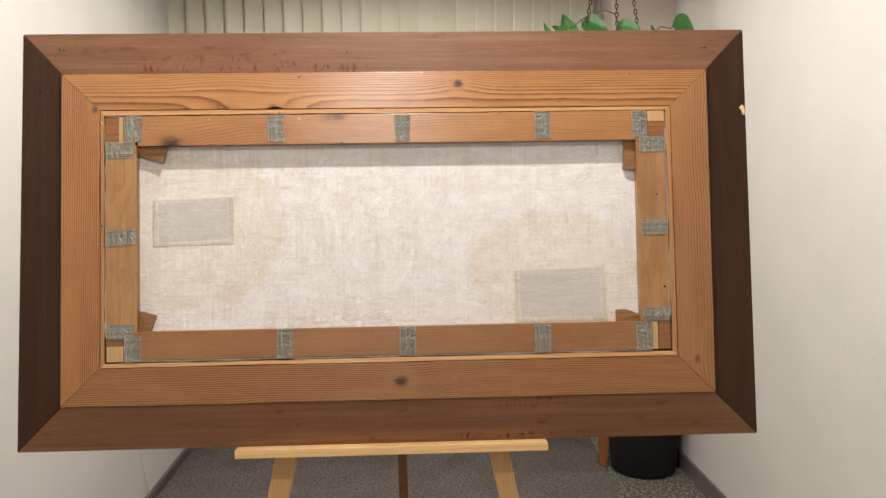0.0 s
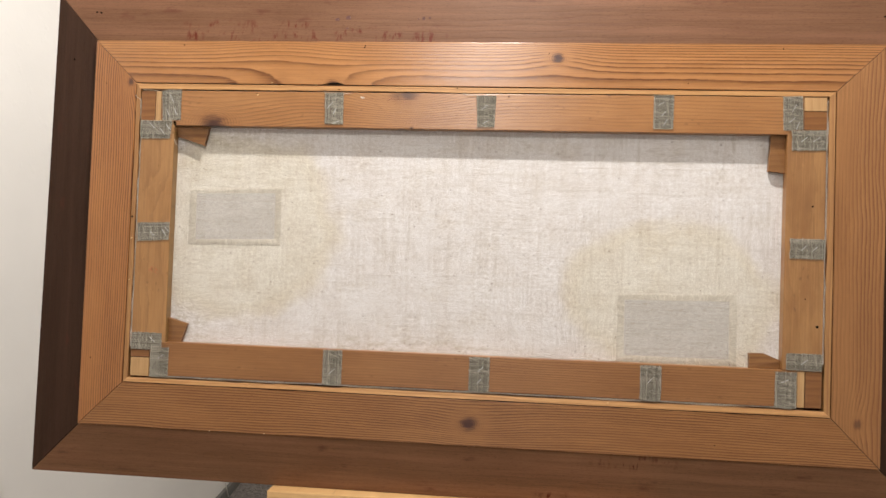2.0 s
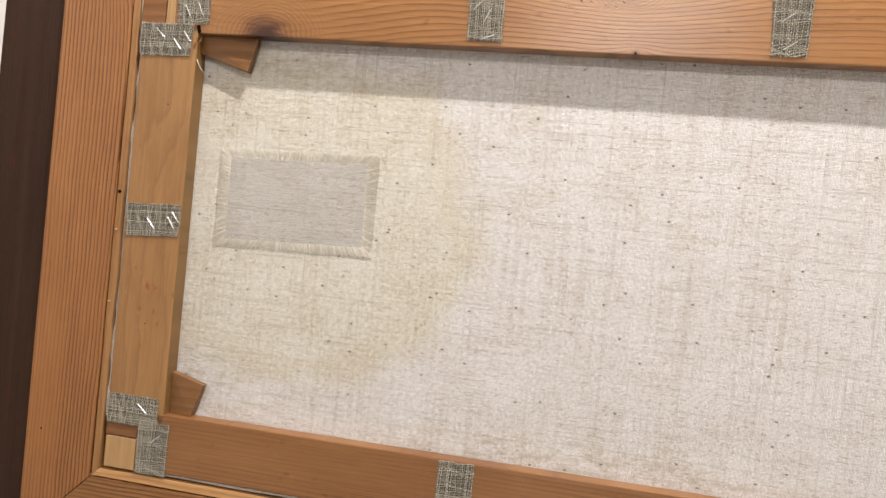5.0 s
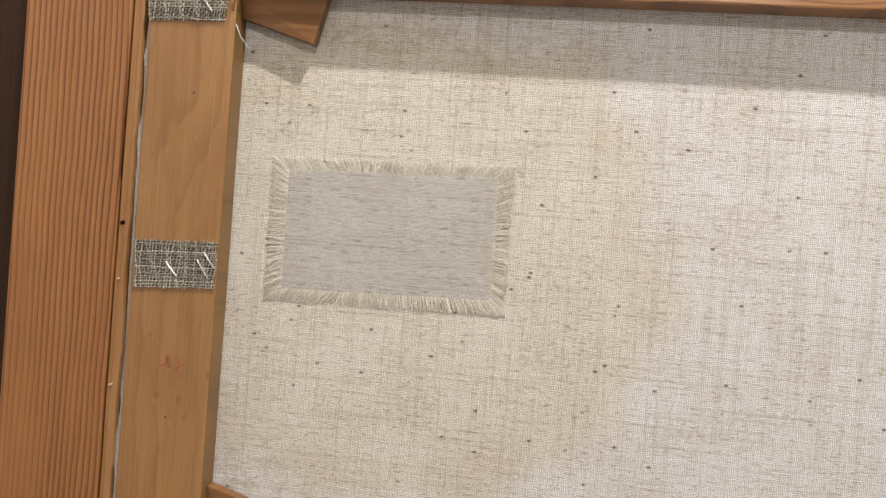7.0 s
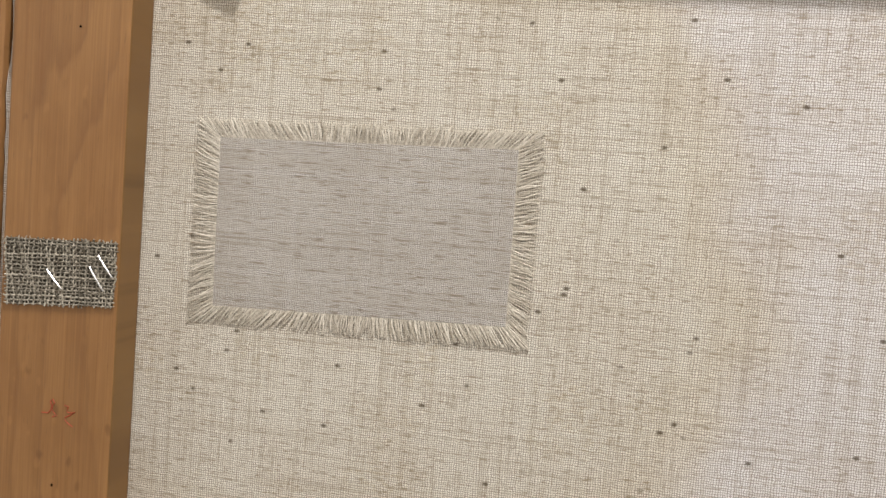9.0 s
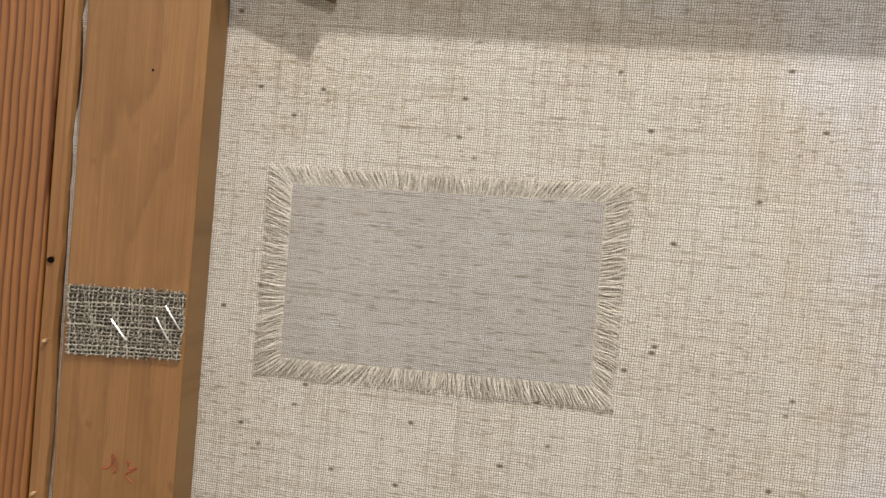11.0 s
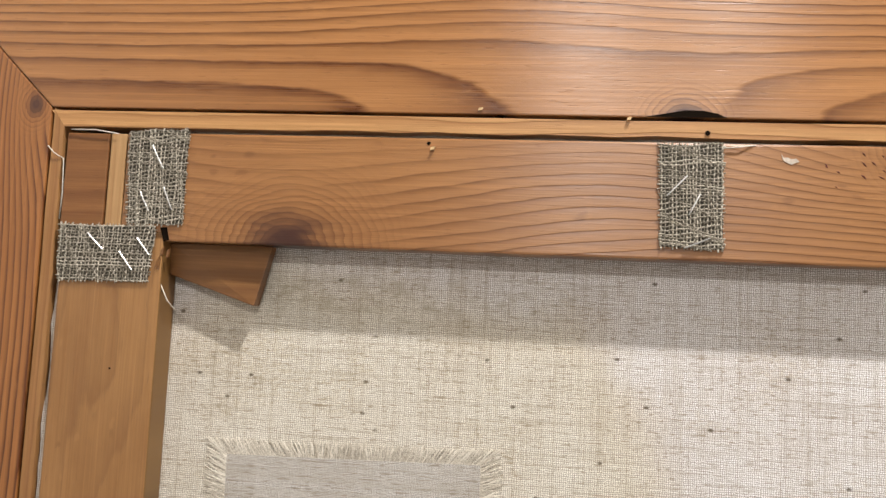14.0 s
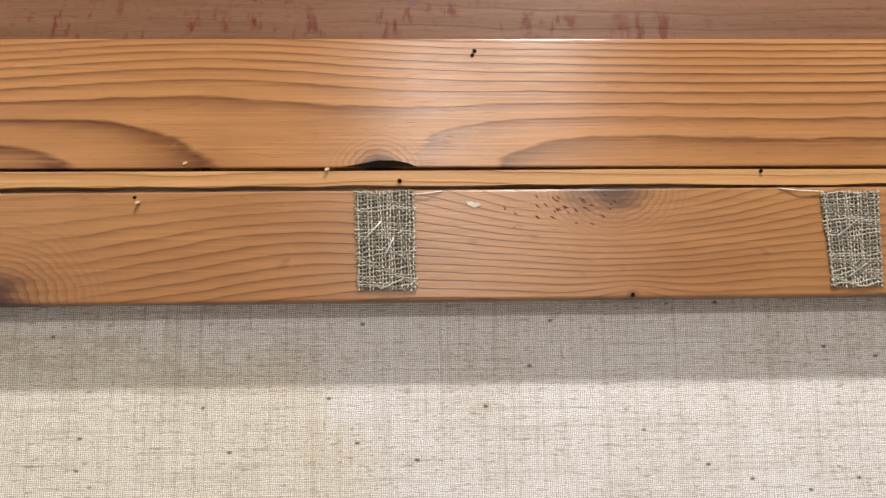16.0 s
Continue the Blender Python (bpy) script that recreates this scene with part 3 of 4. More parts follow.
def turnover(p, q, seed, out, sunk=0.0):
    """Frayed white canvas edge showing beside a bar."""
    verts, faces = [], []
    n = 50
    for k in range(n + 1):
        t = k / n
        c_ = Vector(p).lerp(Vector(q), t)
        w_ = 0.0015 + 0.0013 * noise.noise((t * 13, seed, 1)) + 0.0006 * noise.noise((t * 60, seed, 2))
        y = 0.0024 + sunk + 0.003 * abs(noise.noise((t * 7, seed, 4)))
        o = Vector(out)
        a, b = c_ + o * 0.0003, c_ + o * max(0.0006, w_ + 0.0008)
        verts += [(a.x, y, a.y), (b.x, y + 0.0004, b.y), (b.x, CY - 0.0006, b.y), (a.x, CY - 0.0006, a.y)]
    for k in range(n):
        o_ = k * 4
        for e in range(4):
            faces.append((o_ + e, o_ + (e + 1) % 4, o_ + 4 + (e + 1) % 4, o_ + 4 + e))
    part("canvas_turnover", (verts, faces), edge_m, picture, "frayed white canvas edge")


turnover((-0.5018, 0.542), (-0.5022, 0.200), 1, (-1, 0))
turnover((0.5032, 0.220), (0.5022, 0.590), 2, (1, 0))
turnover((-0.4700, 0.5902), (0.4650, 0.5938), 3, (0, 1), 0.005)
turnover((0.4650, 0.1585), (-0.4700, 0.1577), 4, (0, -1))

# keys (wedges) knocked into the corners
for loop in ([(-0.4488, 0.5368), (-0.3975, 0.5372), (-0.4045, 0.5080), (-0.4488, 0.5216)],
             [(0.4291, 0.5402), (0.4488, 0.5402), (0.4488, 0.4867), (0.4263, 0.4889)],
             [(-0.4482, 0.2453), (-0.4185, 0.2368), (-0.4272, 0.2087), (-0.4482, 0.2087)],
             [(0.4064, 0.2308), (0.4266, 0.2314), (0.4488, 0.2223), (0.4488, 0.2101), (0.4067, 0.2101)]):
    part("stretcher_key", prism(loop, [0.0082 + 0.0016 * (k % 2) for k in range(len(loop))], CY - 0.0015, 0.0005), key_wood, picture, "small brown wooden wedge")


def tape(corners, seed, staples):
    """A strip of open jute weave, thread by thread, stapled over bar and frame. corners: lower left, lower right, upper right,
    upper left; staples: two ends each."""
    rng = random.Random(seed)
    q0, q1, q2, q3 = (Vector(v) for v in corners)
    wide, high = ((q1 - q0).length + (q2 - q3).length) / 2, ((q3 - q0).length + (q2 - q1).length) / 2
    y0 = BY - 0.0009
    verts, faces = [], []

    def place(u, v, y):
        q = q0.lerp(q1, u).lerp(q3.lerp(q2, u), v)
        return (q.x, y, q.y)

    def wobble(w, o):
        return 0.045 * noise.noise((w * 2.3, seed * 1.7, o)) * 0.0254 / max(wide, high) * 1.6

    nu, nv = max(8, round(wide / 0.00158)), max(8, round(high / 0.00142))
    for i in range(nu):
        u0 = (i + 0.5) / nu + rng.uniform(-0.16, 0.16) / nu
        r = rng.uniform(0.00024, 0.00042)
        e0, e1 = rng.uniform(-0.0002, 0.0009) / high, rng.uniform(-0.0002, 0.0009) / high
        pts, rad = [], []
        for k in range(nv * 2 + 1):
            v = -e0 + (1 + e0 + e1) * k / (nv * 2)
            y = y0 - 0.0003 * math.cos(math.pi * (k / 2 + i))
            pts.append(place(u0 + wobble(v + i * 0.13, 1) + 0.00013 / wide * math.sin(k * 1.7 + i), v, y))
            rad.append(r * rng.uniform(0.75, 1.25))
        tube(pts, rad, 5, verts, faces)
    for j in range(nv):
        v0 = (j + 0.5) / nv + rng.uniform(-0.16, 0.16) / nv
        r = rng.uniform(0.00024, 0.00044)
        e0, e1 = rng.uniform(-0.0002, 0.0009) / wide, rng.uniform(-0.0002, 0.0009) / wide
        pts, rad = [], []
        for k in range(nu * 2 + 1):
            u = -e0 + (1 + e0 + e1) * k / (nu * 2)
            y = y0 + 0.0003 * math.cos(math.pi * (k / 2 + j))
            pts.append(place(u, v0 + wobble(u + j * 0.13, 5) + 0.00013 / high * math.sin(k * 1.3 + j), y))
            rad.append(r * rng.uniform(0.75, 1.25))
        tube(pts, rad, 5, verts, faces)
    strip = part("burlap_tape", prism([place(u, v, 0)[::2] for u, v in ((0.01, 0.01), (0.99, 0.01), (0.99, 0.99), (0.01, 0.99))], BY - 0.0005, BY - 0.0001), gap_backing, picture, "strip of grey open jute weave, glued and stapled")
    weave = part("weave", (verts, faces), jute, strip, "grey-beige jute threads")
    weave["kind"] = "stuff"
    for xa, za, xb, zb in staples:
        pts = []
        for t, dy in ((0, 0.0012), (0.02, -0.0002), (0.2, -0.0004), (0.5, -0.0005), (0.8, -0.0004), (0.98, -0.0002), (1, 0.0012)):
            pts.append((xa + (xb - xa) * t, y0 - 0.0006 + dy, za + (zb - za) * t))
        part("staple", tube(pts, 0.00034, 6), steel, strip, "bright steel staple")
    return strip


def upright(x0, z1, x1, z0, seed, staples, turn=0.0):
    """A tape given by its sides; staples: (across, up, angle), from the middle, in half sizes."""
    cx, cz, hw, hh = (x0 + x1) / 2, (z0 + z1) / 2, (x1 - x0) / 2 * 0.97, (z1 - z0) / 2
    rot = Matrix.Rotation(radians(turn), 2)
    made = []
    for u, v, ang in staples:
        d = Vector((math.cos(radians(ang)), math.sin(radians(ang)))) * 0.0055
        c_ = Vector((cx + u * hw, cz + v * hh))
        made.append((*(c_ - d), *(c_ + d)))
    return tape([Vector((cx, cz)) + rot @ Vector((u * hw, v * hh)) for u, v in ((-1, -1), (1, -1), (1, 1), (-1, 1))], seed, made)


tape([(-0.2163, 0.5434), (-0.1888, 0.5427), (-0.1897, 0.5907), (-0.2178, 0.5902)], 1, [(-0.2138, 0.5666, -0.2051, 0.5759), (-0.2041, 0.5583, -0.1995, 0.5677), (-0.2058, 0.5433, -0.1948, 0.5482)])
tape([(0.0112, 0.5428), (0.0356, 0.5434), (0.0373, 0.5898), (0.0088, 0.5893)], 2, [(0.0164, 0.5683, 0.0253, 0.5752), (0.0188, 0.5476, 0.0285, 0.5541)])
upright(0.2627, 0.5940, 0.2915, 0.5450, 3, [(-0.2, 0.5, 30), (0.0, -0.1, 50), (0.2, -0.6, 60)])
tape([(-0.4683, 0.5446), (-0.4398, 0.5450), (-0.4398, 0.5919), (-0.4704, 0.5903)], 4, [(-0.4577, 0.5836, -0.4512, 0.5720), (-0.4620, 0.5606, -0.4570, 0.5511), (-0.4503, 0.5632, -0.4453, 0.5522)])
tape([(-0.5019, 0.5159), (-0.4551, 0.5169), (-0.4531, 0.5438), (-0.5028, 0.5439)], 5, [(-0.4875, 0.5397, -0.4791, 0.5319), (-0.4704, 0.5314, -0.4631, 0.5223), (-0.4618, 0.5382, -0.4548, 0.5299)])
tape([(-0.4990, 0.3597), (-0.4500, 0.3629), (-0.4493, 0.3896), (-0.5003, 0.3876)], 6, [(-0.4799, 0.3759, -0.4727, 0.3682), (-0.4608, 0.3788, -0.4540, 0.3692), (-0.4572, 0.3837, -0.4503, 0.3751)])
upright(-0.5020, 0.2216, -0.4530, 0.1963, 7, [(0.4, 0.2, -40)])
upright(-0.4705, 0.2005, -0.4415, 0.1555, 8, [(0.2, 0.4, 40)])
upright(-0.2050, 0.2078, -0.1756, 0.1569, 9, [(0.0, -0.2, 45)])
upright(0.0113, 0.2080, 0.0417, 0.1578, 10, [(0.1, 0.3, 45), (0.0, -0.4, 50)])
upright(0.2547, 0.2076, 0.2849, 0.1576, 11, [(0.0, 0.2, 50)])
upright(0.4419, 0.5945, 0.4694, 0.5466, 12, [(0.1, 0.3, 60), (-0.1, -0.4, 40), (0.5, -0.7, 70)], 2.0)
upright(0.4543, 0.5464, 0.5025, 0.5186, 13, [(-0.3, 0.1, 40), (0.4, 0.1, 35)], 1.0)
upright(0.4550, 0.3942, 0.5035, 0.3662, 14, [(-0.2, 0.1, 45), (0.4, 0.0, 45)])
upright(0.4534, 0.2340, 0.5035, 0.2105, 15, [(0.0, 0.0, 40)])
upright(0.4395, 0.2074, 0.4692, 0.1570, 16, [(-0.1, 0.5, 25)])


def linen_patch(inner, outer, seed):
    """A glued linen patch whose edges are pulled out into a fringe of threads."""
    rng = random.Random(seed)
    sheet = part("linen_patch", prism(inner, CY - 0.0007, CY + 0.0003, 0.00015), patch_m, picture, "grey linen patch glued to the canvas")
    verts, faces = [], []
    for i in range(4):
        j = (i + 1) % 4
        a0, a1, b0, b1 = (Vector(v) for v in (inner[i], inner[j], outer[i], outer[j]))
        n = int((b1 - b0).length / 0.00047)
        along = (a1 - a0).normalized()
        for k in range(n):
            t = (k + rng.uniform(0.1, 0.9)) / n
            sweep = 0.9 * noise.noise((t * 6, seed, i)) + 0.30 * noise.noise((t * 22, seed, i + 5))
            p = a0.lerp(a1, min(1, max(0, (t - 0.5) * 1.04 + 0.5)))
            q = b0.lerp(b1, t) + along * (0.0042 * sweep + 0.0006 * rng.uniform(-1, 1))
            q = p.lerp(q, rng.uniform(0.84, 1.06))
            lift, bend, ph = rng.uniform(0.0, 0.0003), rng.uniform(0.0002, 0.0006) * rng.choice((-1, 1)), rng.uniform(0, 3)
            pts = []
            for e in range(6):
                f = e / 5
                c_ = p.lerp(q, f) + along * bend * (math.sin(f * 4.5 + ph) - math.sin(ph))
                pts.append((c_.x, CY - 0.0005 - lift * math.sin(math.pi * f), c_.y))
            r = rng.uniform(0.00017, 0.00027)
            tube(pts, [r, r, r * 1.05, r, r * 0.9, r * 0.55], 5, verts, faces)
    fr = part("fringe", (verts, faces), fringe_yarn, sheet, "frayed cream linen threads")
    fr["kind"] = "stuff"


linen_patch([(-0.4150, 0.3654), (-0.2915, 0.3697), (-0.2925, 0.4394), (-0.4160, 0.4358)],
            [(-0.4264, 0.3573), (-0.2818, 0.3611), (-0.2826, 0.4473), (-0.4262, 0.4436)], 1)
linen_patch([(0.2335, 0.2192), (0.3805, 0.2195), (0.3795, 0.3020), (0.2325, 0.2990)],
            [(0.2225, 0.2112), (0.3920, 0.2116), (0.3895, 0.3122), (0.2222, 0.3076)], 2)

# small marks on the boards: nail holes, chips, spots
def dot(x, z, r, y, material, name, label, flat=0.0004, seed=1):
    rng = random.Random(seed)
    loop = [(x + r * rng.uniform(0.7, 1.15) * math.cos(t), z + r * rng.uniform(0.7, 1.15) * math.sin(t)) for t in [2 * math.pi * k / 10 for k in range(10)]]
    part(name, prism(loop, y - flat, y + 0.001), material, picture, label)


for x, z, r, y in ((-0.4390, 0.6600, 0.0010, 0), (-0.1595, 0.6609, 0.0011, 0), (-0.1606, 0.6587, 0.0010, 0), (-0.1967, 0.5955, 0.0011, 0.0004), (-0.5090, 0.3965, 0.0015, 0.0004), (-0.0857, 0.5398, 0.0011, BY),
                   (-0.585, 0.712, 0.0015, 0.0065), (-0.578, 0.711, 0.0013, 0.0065), (0.581, 0.7125, 0.0014, 0.0105), (0.587, 0.7132, 0.0014, 0.0107),
                   (0.44, 0.662, 0.0011, 0), (-0.075, 0.708, 0.0018, 0.0132),
                   (-0.622, 0.64, 0.0014, 0.0135), (0.625, 0.63, 0.0016, 0.0142), (-0.56, 0.60, 0.0010, 0), (-0.565, 0.18, 0.0010, 0)):
    dot(x, z, r, y, hole_m, "nail_hole", "", 0.0003, int(1000 * (x + z)))
resin = plain("red_brown_resin", (0.085, 0.026, 0.017), 0.5, grain=300.0)
for x, z, r, y in ((-0.206, 0.704, 0.0036, 0.0125), (-0.190, 0.707, 0.0040, 0.0130), (-0.19, 0.690, 0.0020, 0.0095), (-0.075, 0.7065, 0.0022, 0.0128), (-0.066, 0.7080, 0.0018, 0.0131), (-0.083, 0.7062, 0.0012, 0.0127)):
    dot(x, z, r, y, resin, "resin_spot", "dark red-brown resin spot", 0.0003, int(1000 * (x + z)))
part("knot_hole", prism([(-0.2235, 0.6024), (-0.1885, 0.6024), (-0.1925, 0.6042), (-0.1990, 0.6055), (-0.2070, 0.6055), (-0.2150, 0.6040)], -0.0003, 0.002), hole_m, picture, "dark open knot at the board's edge")
part("paint_spot", prism([(-0.1648, 0.5868), (-0.1640, 0.5852), (-0.1622, 0.5854), (-0.1606, 0.5846), (-0.1588, 0.5850), (-0.1572, 0.5836), (-0.1590, 0.5830), (-0.1606, 0.5822), (-0.1624, 0.5830), (-0.1636, 0.5836), (-0.1644, 0.5848)], BY - 0.0003, BY + 0.001), white_spot, picture, "smear of white paint")
part("torn_chip", prism([(0.6505, 0.602), (0.6560, 0.607), (0.6600, 0.603), (0.6618, 0.590), (0.6575, 0.588), (0.6560, 0.596)], 0.0175, 0.0235, 0.0008), torn_m, picture, "pale torn chip on the dark edge")


for i in range(4):
    rng = random.Random(90 + i)
    x, z = -0.4495 + rng.uniform(-0.003, 0.003), 0.5300 + rng.uniform(-0.008, 0.006)
    part("splinter", prism([(x, z), (x + 0.0012, z + 0.0006), (x + 0.0016, z + rng.uniform(0.003, 0.006)), (x + 0.0004, z + 0.003)], BY - 0.0007, BY + 0.001), key_wood, picture, "splintered wood")
# near-black slab laid over the broken joint for the shadow in its gap
part("joint_shadow_gap", prism([(-0.4512, 0.5435), (-0.4478, 0.5440), (-0.4462, 0.5378), (-0.4490, 0.5370)], BY - 0.0002, BY + 0.001), hole_m, picture, "broken joint, the shadow in its gap a dark slab")
for x, z, r, y in ((0.056, 0.5885, 0.0009, 0.0), (-0.3225, 0.5880, 0.0009, BY), (0.112, 0.652, 0.0009, 0), (0.31, 0.611, 0.0008, 0), (-0.02, 0.60, 0.0009, 0), (0.36, 0.1000, 0.0009, 0), (-0.31, 0.136, 0.0008, 0),
                   (-0.471, 0.4750, 0.0006, BY), (-0.4740, 0.2850, 0.0006, BY), (0.485, 0.44, 0.0014, BY), (0.495, 0.272, 0.0022, BY), (0.478, 0.31, 0.0010, BY), (-0.4522, 0.372, 0.0018, BY)):
    dot(x, z, r, y, hole_m, "nail_hole", "", 0.0002, int(2000 * (x + z)))
for x, z in ((-0.3215, 0.5845), (-0.5095, 0.3630), (-0.5100, 0.300), (-0.3, 0.6035), (-0.2325, 0.6003), (0.21, 0.1515), (-0.29, 0.0795), (-0.3735, 0.0790)):
    part("wood_chip", prism([(x, z), (x + 0.0018, z + 0.0004), (x + 0.0022, z + 0.0016), (x + 0.0003, z + 0.0013)], -0.0009, 0.0012), torn_m, picture, "pale wood chip")


rng = random.Random(44)
for i in range(34):
    x, z = -0.118 + rng.gauss(0, 0.013), 0.5815 + rng.gauss(0, 0.0045)
    z = min(z, 0.589)
    d = rng.uniform(0.0012, 0.0042)
    t = radians(-32 + rng.uniform(-22, 22))
    part("torn_grain", tube([(x, BY + 0.0001, z), (x + d * 0.5 * math.cos(t), BY - 0.00005, z + d * 0.5 * math.sin(t) + 0.0002), (x + d * math.cos(t), BY + 0.0001, z + d * math.sin(t))], [0.00010, 0.00030, 0.00008], 4), rabbet_m, picture)


def pencil(points):
    part("pencil_mark", tube([(x, BY - 0.0001, z) for x, z in points], 0.00026, 4), red_pencil, picture, "faint red pencil strokes")


pencil([(-0.4803, 0.3155), (-0.4771, 0.3156), (-0.4752, 0.3181), (-0.4764, 0.3206), (-0.4753, 0.3217), (-0.4744, 0.3201), (-0.4760, 0.3180), (-0.4749, 0.3163), (-0.4732, 0.3148), (-0.4752, 0.3141)])
pencil([(-0.4698, 0.3196), (-0.4680, 0.3193), (-0.4688, 0.3172), (-0.4672, 0.3167), (-0.4649, 0.3174), (-0.4674, 0.3156), (-0.4693, 0.3146), (-0.4694, 0.3136), (-0.4675, 0.3120), (-0.4657, 0.3111)])
# loose threads along the liner
for pts in ([(-0.5127, 0.5821, 0.0), (-0.5085, 0.5785, -0.001), (-0.5045, 0.576, 0.001), (-0.5042, 0.560, 0.002), (-0.5045, 0.546, 0.002)], [(-0.501, 0.5905, 0.0), (-0.488, 0.5905, -0.0005), (-0.476, 0.5888, 0.0)],
            [(-0.190, 0.5888, 0.0), (-0.183, 0.5893, -0.0003), (-0.176, 0.5905, 0.001)], [(-0.45, 0.518, 0.002), (-0.446, 0.509, 0.003), (-0.4425, 0.504, 0.006)],
            [(-0.012, 0.5915, 0.001), (-0.002, 0.5900, -0.0003), (0.010, 0.5895, 0.0)]):
    part("loose_thread", tube([(x, y, z) for x, z, y in pts], 0.0003, 5), turn_m, picture, "loose white thread", True)

# ---- the easel ----
easel_m = wood("easel_pine", "x", (0.66, 0.42, 0.20), (0.46, 0.25, 0.10), 110, 61.0, line=0.5, stain=0.1).m
easel_leg = wood("easel_leg_pine", "z", (0.62, 0.38, 0.17), (0.42, 0.21, 0.08), 260, 67.0, line=0.7, stain=0.1).m
easel = thing("easel", "pale pine studio easel holding the picture", "easel", PICTURE)
part("ledge", box(-0.279, 0.274, -0.006, 0.0640, -0.0165, -0.0013, 0.0015), easel_m, easel, "pale pine ledge")


def leg(x0, z0, x1, z1, y0, y1, wd):
    part("leg", prism([(x1 - wd / 2, z1), (x1 + wd / 2, z1), (x0 + wd / 2, z0), (x0 - wd / 2, z0)], y0, y1, 0.002), easel_leg, easel)


FOOT = -0.962 / math.cos(radians(LEAN)) + 0.004
leg(-0.054, 0.70, -0.196 + 0.2 * (FOOT + 0.0), FOOT, 0.066, 0.090, 0.040)
leg(0.046, 0.70, 0.190 - 0.2 * FOOT, FOOT, 0.066, 0.090, 0.036)
part("crosspiece", box(-0.10, 0.10, 0.0915, 0.112, 0.62, 0.67, 0.002), easel_leg, easel)
bm = bmesh.new()
bmesh.ops.create_cube(bm, size=1)
hipv, footv = Vector((0.0, 0.12, 0.64)), PICTURE.inverted() @ Vector((0.015, 0.78, 0.012))
d = footv - hipv
bm.transform(Matrix.Translation((hipv + footv) / 2) @ d.to_track_quat("Z", "Y").to_matrix().to_4x4() @ Matrix.Diagonal((0.022, 0.034, d.length, 1)))
# this leg stands in shadow; the darker wood colour carries that shade
part("back_leg", bm, key_wood, easel, "back leg, its shade put into a darker brown wood")

# ---- behind the picture ----
slat_m = Mat("cream_blind_fabric", 0.7, spec=0.25)
n1 = slat_m.noise(slat_m.x * 500.0, slat_m.z * 300.0, 1.0, 2.0)
n2 = slat_m.rnd()
slat_m.colour(slat_m.mix(n2, (0.70, 0.66, 0.50), (0.76, 0.72, 0.58)))
slat_m.bump(n1, 0.0004, 0.4)
slat_m = slat_m.m
rail_m = plain("white_blind_rail", (0.7, 0.68, 0.62), 0.4)
blinds = thing("vertical_blinds", "cream fabric vertical blinds, drawn shut", "blinds", pose(0, BACK - 0.055, 0))
part("headrail", box(WALL_L + 0.01, 1.01, -0.03, 0.03, 2.48, 2.53, 0.003), rail_m, blinds)
first = None
pitch, k = 0.0945, 0
x = WALL_L + 0.055
while x < 0.985:
    verts, faces = [], []
    for i in range(9):
        u = (i / 8 - 0.5) * 0.127
        for z in (0.10, 2.478):
            for dy in (0.0, 0.0009):
                verts.append((u, 0.006 * (1 - (2 * i / 8 - 1) ** 2) + dy, z))
    for i in range(8):
        a, b = i * 4, i * 4 + 4
        faces += [(a, b, b + 2, a + 2), (a + 1, a + 3, b + 3, b + 1), (a, a + 1, b + 1, b), (a + 2, b + 2, b + 3, a + 3)]
    faces += [(0, 2, 3, 1), (32, 33, 35, 34)]
    if first is None:
        first = part("slat", (verts, faces), slat_m, blinds, smooth=True)
        sl = first
    else:
        sl = new("slat", first.data)
        sl.parent = blinds
    sl.matrix_local = pose(x, 0.0, 0, 0, 0, 11 + 1.5 * math.sin(k * 2.3))
    x, k = x + pitch, k + 1

# hanging pothos
chain_m = plain("bronze_chain", (0.09, 0.055, 0.04), 0.35, 0.8)
plant_pot_m = plain("brown_basket_pot", (0.14, 0.075, 0.045), 0.5)
vine_m = plain("vine_stem", (0.10, 0.12, 0.04), 0.5)


def leaf_material():
    m = Mat("pothos_leaf", 0.32)
    n = m.noise(m.x * 60.0, m.z * 60.0, 2.0, 3.0)
    r = m.rnd()
    c = m.mix(r, (0.022, 0.095, 0.016), (0.050, 0.165, 0.028))
    c = m.mix(n.span(0.58, 0.72, 0.0, 0.6), c, (0.16, 0.30, 0.06))
    m.colour(c)
    m.bump(n, 0.001, 0.3)
    m.b.inputs["Subsurface Weight"].default_value = 0.05
    return m.m


leaf_m = leaf_material()
plant = thing("hanging_plant", "green pothos with heart-shaped leaves in a chain-hung pot", "plant", pose(0.842, 1.75, 1.645))
part("pot", lathe([(0.001, 0.0), (0.08, 0.0), (0.115, 0.05), (0.135, 0.14), (0.142, 0.155), (0.134, 0.16), (0.125, 0.14), (0.001, 0.135)]), plant_pot_m, plant, "brown hanging pot", True)


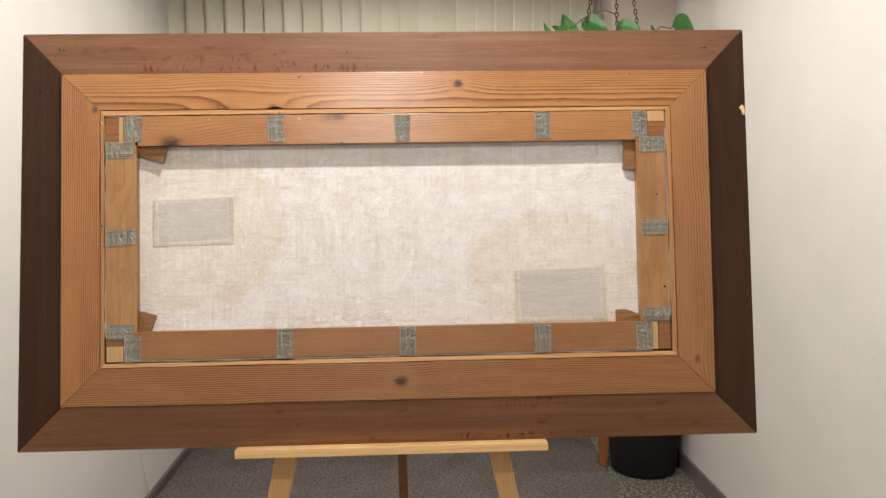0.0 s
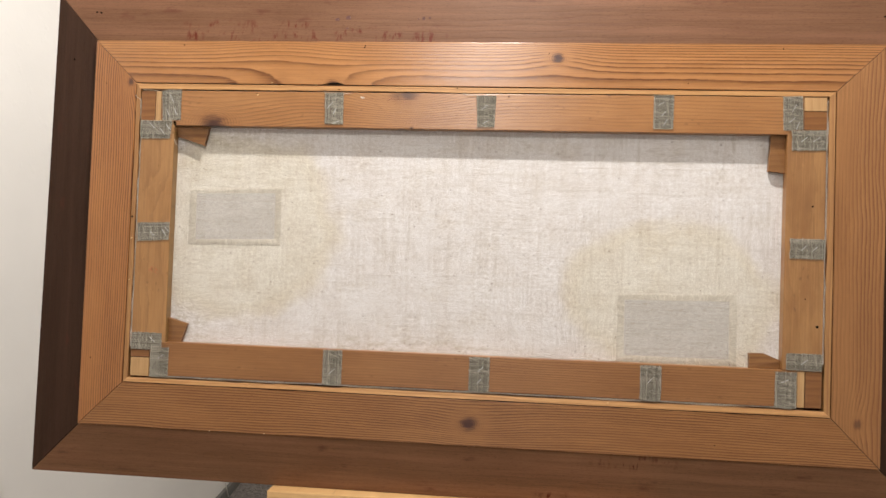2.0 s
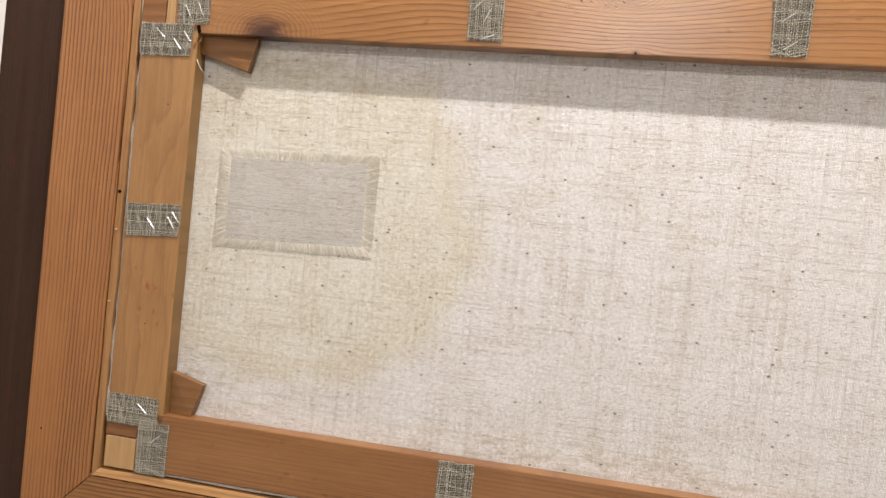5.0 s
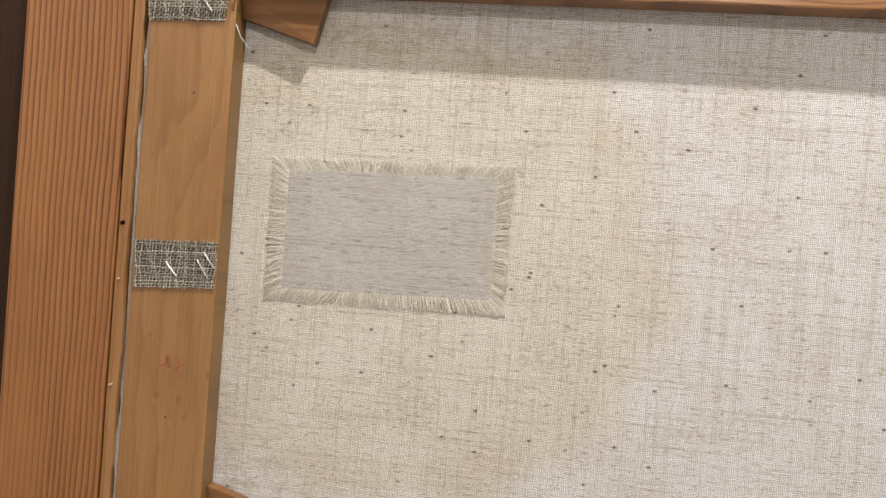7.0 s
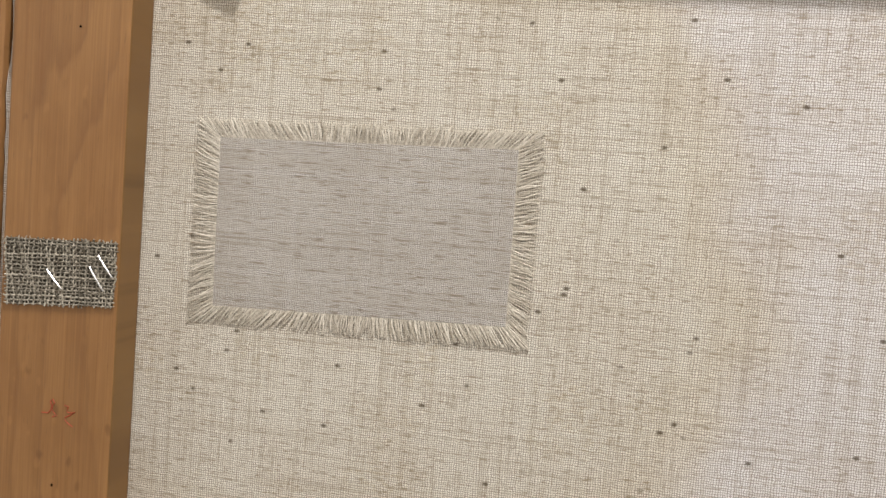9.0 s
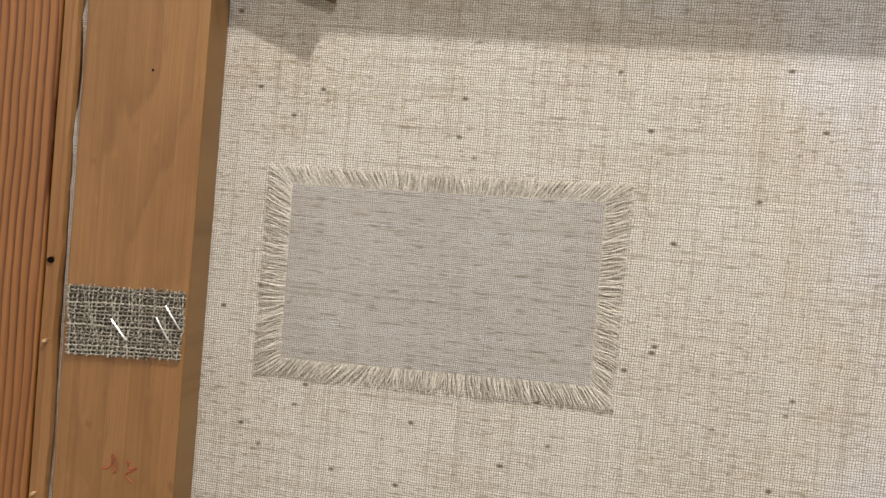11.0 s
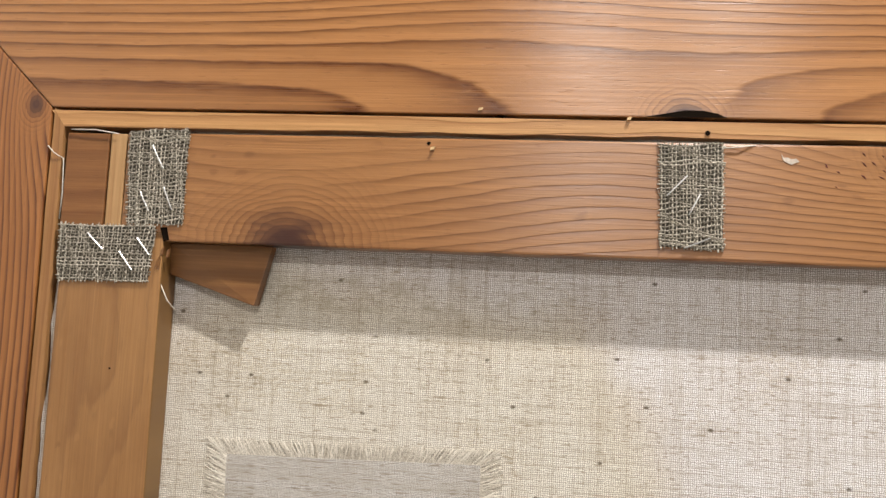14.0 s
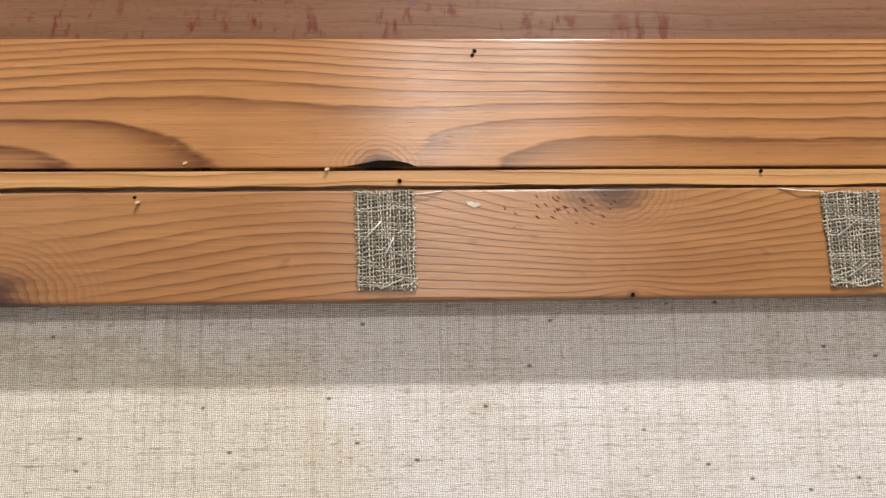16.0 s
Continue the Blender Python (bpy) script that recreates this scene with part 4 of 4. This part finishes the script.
def leaf(tip, root, width, curl):
    tip, root = Vector(tip), Vector(root)
    ax = tip - root
    ln = ax.length
    side = ax.normalized().cross(Vector((0, -1, 0.25)).normalized()).normalized()
    nrm = side.cross(ax).normalized()
    verts, faces = [], []
    n, w_ = 12, 6
    for i in range(n + 1):
        t = i / n
        half = width * 0.5 * (math.sin(math.pi * min(1, t ** 0.62 * 0.98 + 0.02)) ** 0.8) * (1 - 0.25 * t)
        for j in range(w_ + 1):
            s = j / w_ * 2 - 1
            back = -0.10 * ln * (abs(s) ** 1.5) * (1 - t) ** 3
            p = root + ax * t + ax.normalized() * back + side * half * s + nrm * (curl * ln * (t - 0.5) ** 2 + 0.10 * width * abs(s))
            verts.append(p)
    for i in range(n):
        for j in range(w_):
            a = i * (w_ + 1) + j
            faces.append((a, a + 1, a + w_ + 2, a + w_ + 1))
    part("leaf", (verts, faces), leaf_m, plant, smooth=True)


def stem(points):
    part("stem", tube(points, 0.0028, 6), vine_m, plant, smooth=True)


# leaf places from the pot's base: tip, root
leaf((-0.200, 0.0, 0.395), (-0.155, 0.01, 0.31), 0.075, 0.3)
leaf((-0.272, 0.0, 0.365), (-0.235, 0.0, 0.30), 0.030, 0.4)
leaf((-0.245, -0.02, 0.345), (-0.160, 0.0, 0.315), 0.050, 0.2)
leaf((-0.015, -0.02, 0.318), (-0.105, 0.0, 0.372), 0.090, -0.3)
leaf((0.120, -0.02, 0.310), (0.030, 0.0, 0.352), 0.085, -0.3)
leaf((0.330, 0.0, 0.330), (0.255, 0.0, 0.372), 0.085, -0.3)
leaf((0.155, 0.0, 0.355), (0.185, 0.0, 0.300), 0.028, 0.3)
stem([(-0.235, 0.0, 0.30), (-0.20, 0.02, 0.25), (-0.10, 0.02, 0.16)])
stem([(-0.155, 0.01, 0.31), (-0.12, 0.03, 0.25), (-0.06, 0.02, 0.15)])
stem([(-0.16, 0.0, 0.345), (-0.125, 0.0, 0.37), (-0.08, 0.01, 0.40), (-0.02, 0.02, 0.415), (0.02, 0.02, 0.40), (0.03, 0.02, 0.36), (0.01, 0.02, 0.15)])
stem([(-0.105, 0.0, 0.372), (-0.07, 0.02, 0.405), (-0.03, 0.02, 0.40), (0.0, 0.02, 0.15)])
stem([(0.255, 0.0, 0.372), (0.24, 0.0, 0.34), (0.20, 0.01, 0.35), (0.17, 0.02, 0.32), (0.08, 0.02, 0.15)])
stem([(0.03, 0.0, 0.352), (0.03, 0.02, 0.30), (0.03, 0.02, 0.15)])
stem([(0.185, 0.0, 0.30), (0.16, 0.0, 0.24), (0.09, 0.0, 0.15)])

for bx, by in ((-0.135, 0.0), (0.150, 0.03), (-0.006, -0.13)):
    # three chains from the rim to one hook in the ceiling
    low, high = Vector((bx, by, 0.155)), Vector((0.0, 0.0, TOP - 1.645 - 0.03))
    verts, faces = [], []
    n = int((high - low).length / 0.0165)
    dirv = (high - low).normalized()
    for i in range(n):
        c0 = low.lerp(high, (i + 0.5) / n)
        s = dirv.cross(Vector((0.3, 1, 0)) if i % 2 else Vector((1, -0.3, 0))).normalized()
        pts = [c0 + dirv * 0.0105 * math.cos(t) + s * 0.0058 * math.sin(t) for t in [2 * math.pi * k / 8 for k in range(9)]]
        tube(pts, 0.0021, 4, verts, faces)
    part("chain", (verts, faces), chain_m, plant, "bronze link chain")
part("hook", tube([(0, 0, TOP - 1.645 + 0.005), (0, 0, TOP - 1.645 - 0.02), (0.012, 0, TOP - 1.645 - 0.035), (0, 0, TOP - 1.645 - 0.045), (-0.010, 0, TOP - 1.645 - 0.035)], 0.003, 6), chain_m, plant)

# black planter on the floor and a plank beside it
planter = part("planter", lathe([(0.001, 0.0), (0.135, 0.0), (0.150, 0.012), (0.166, 0.20), (0.172, 0.36), (0.178, 0.37), (0.172, 0.38), (0.160, 0.365), (0.150, 0.32), (0.001, 0.32)]), plain("black_plastic", (0.002, 0.002, 0.002), 0.95), None, "", True)
planter.matrix_world = pose(1.140, 2.205, 0.0)
tagged(planter, "round black plastic planter on the floor", "planter")
plank = part("wooden_plank", prism([(-0.024, 0.0), (0.010, 0.0), (0.060, 0.62), (-0.060, 0.62)], -0.011, 0.011, 0.002), wood("plank_wood", "z", (0.34, 0.13, 0.05), (0.19, 0.07, 0.025), 200, 71.0).m)
plank.matrix_world = pose(0.962, 2.235, 0.004, -3, 0, 0)
tagged(plank, "tapered orange-brown board beside the planter", "plank")
cable = part("cable", tube([(WALL_L + 0.022, 1.95, 0.012), (WALL_L + 0.010, 1.93, 0.12), (WALL_L + 0.006, 1.90, 0.30), (WALL_L + 0.006, 1.92, 0.62)], 0.0025, 6), plain("white_cable", (0.7, 0.68, 0.64), 0.4), None, "", True)
tagged(cable, "thin white cable down the wall", "cable")
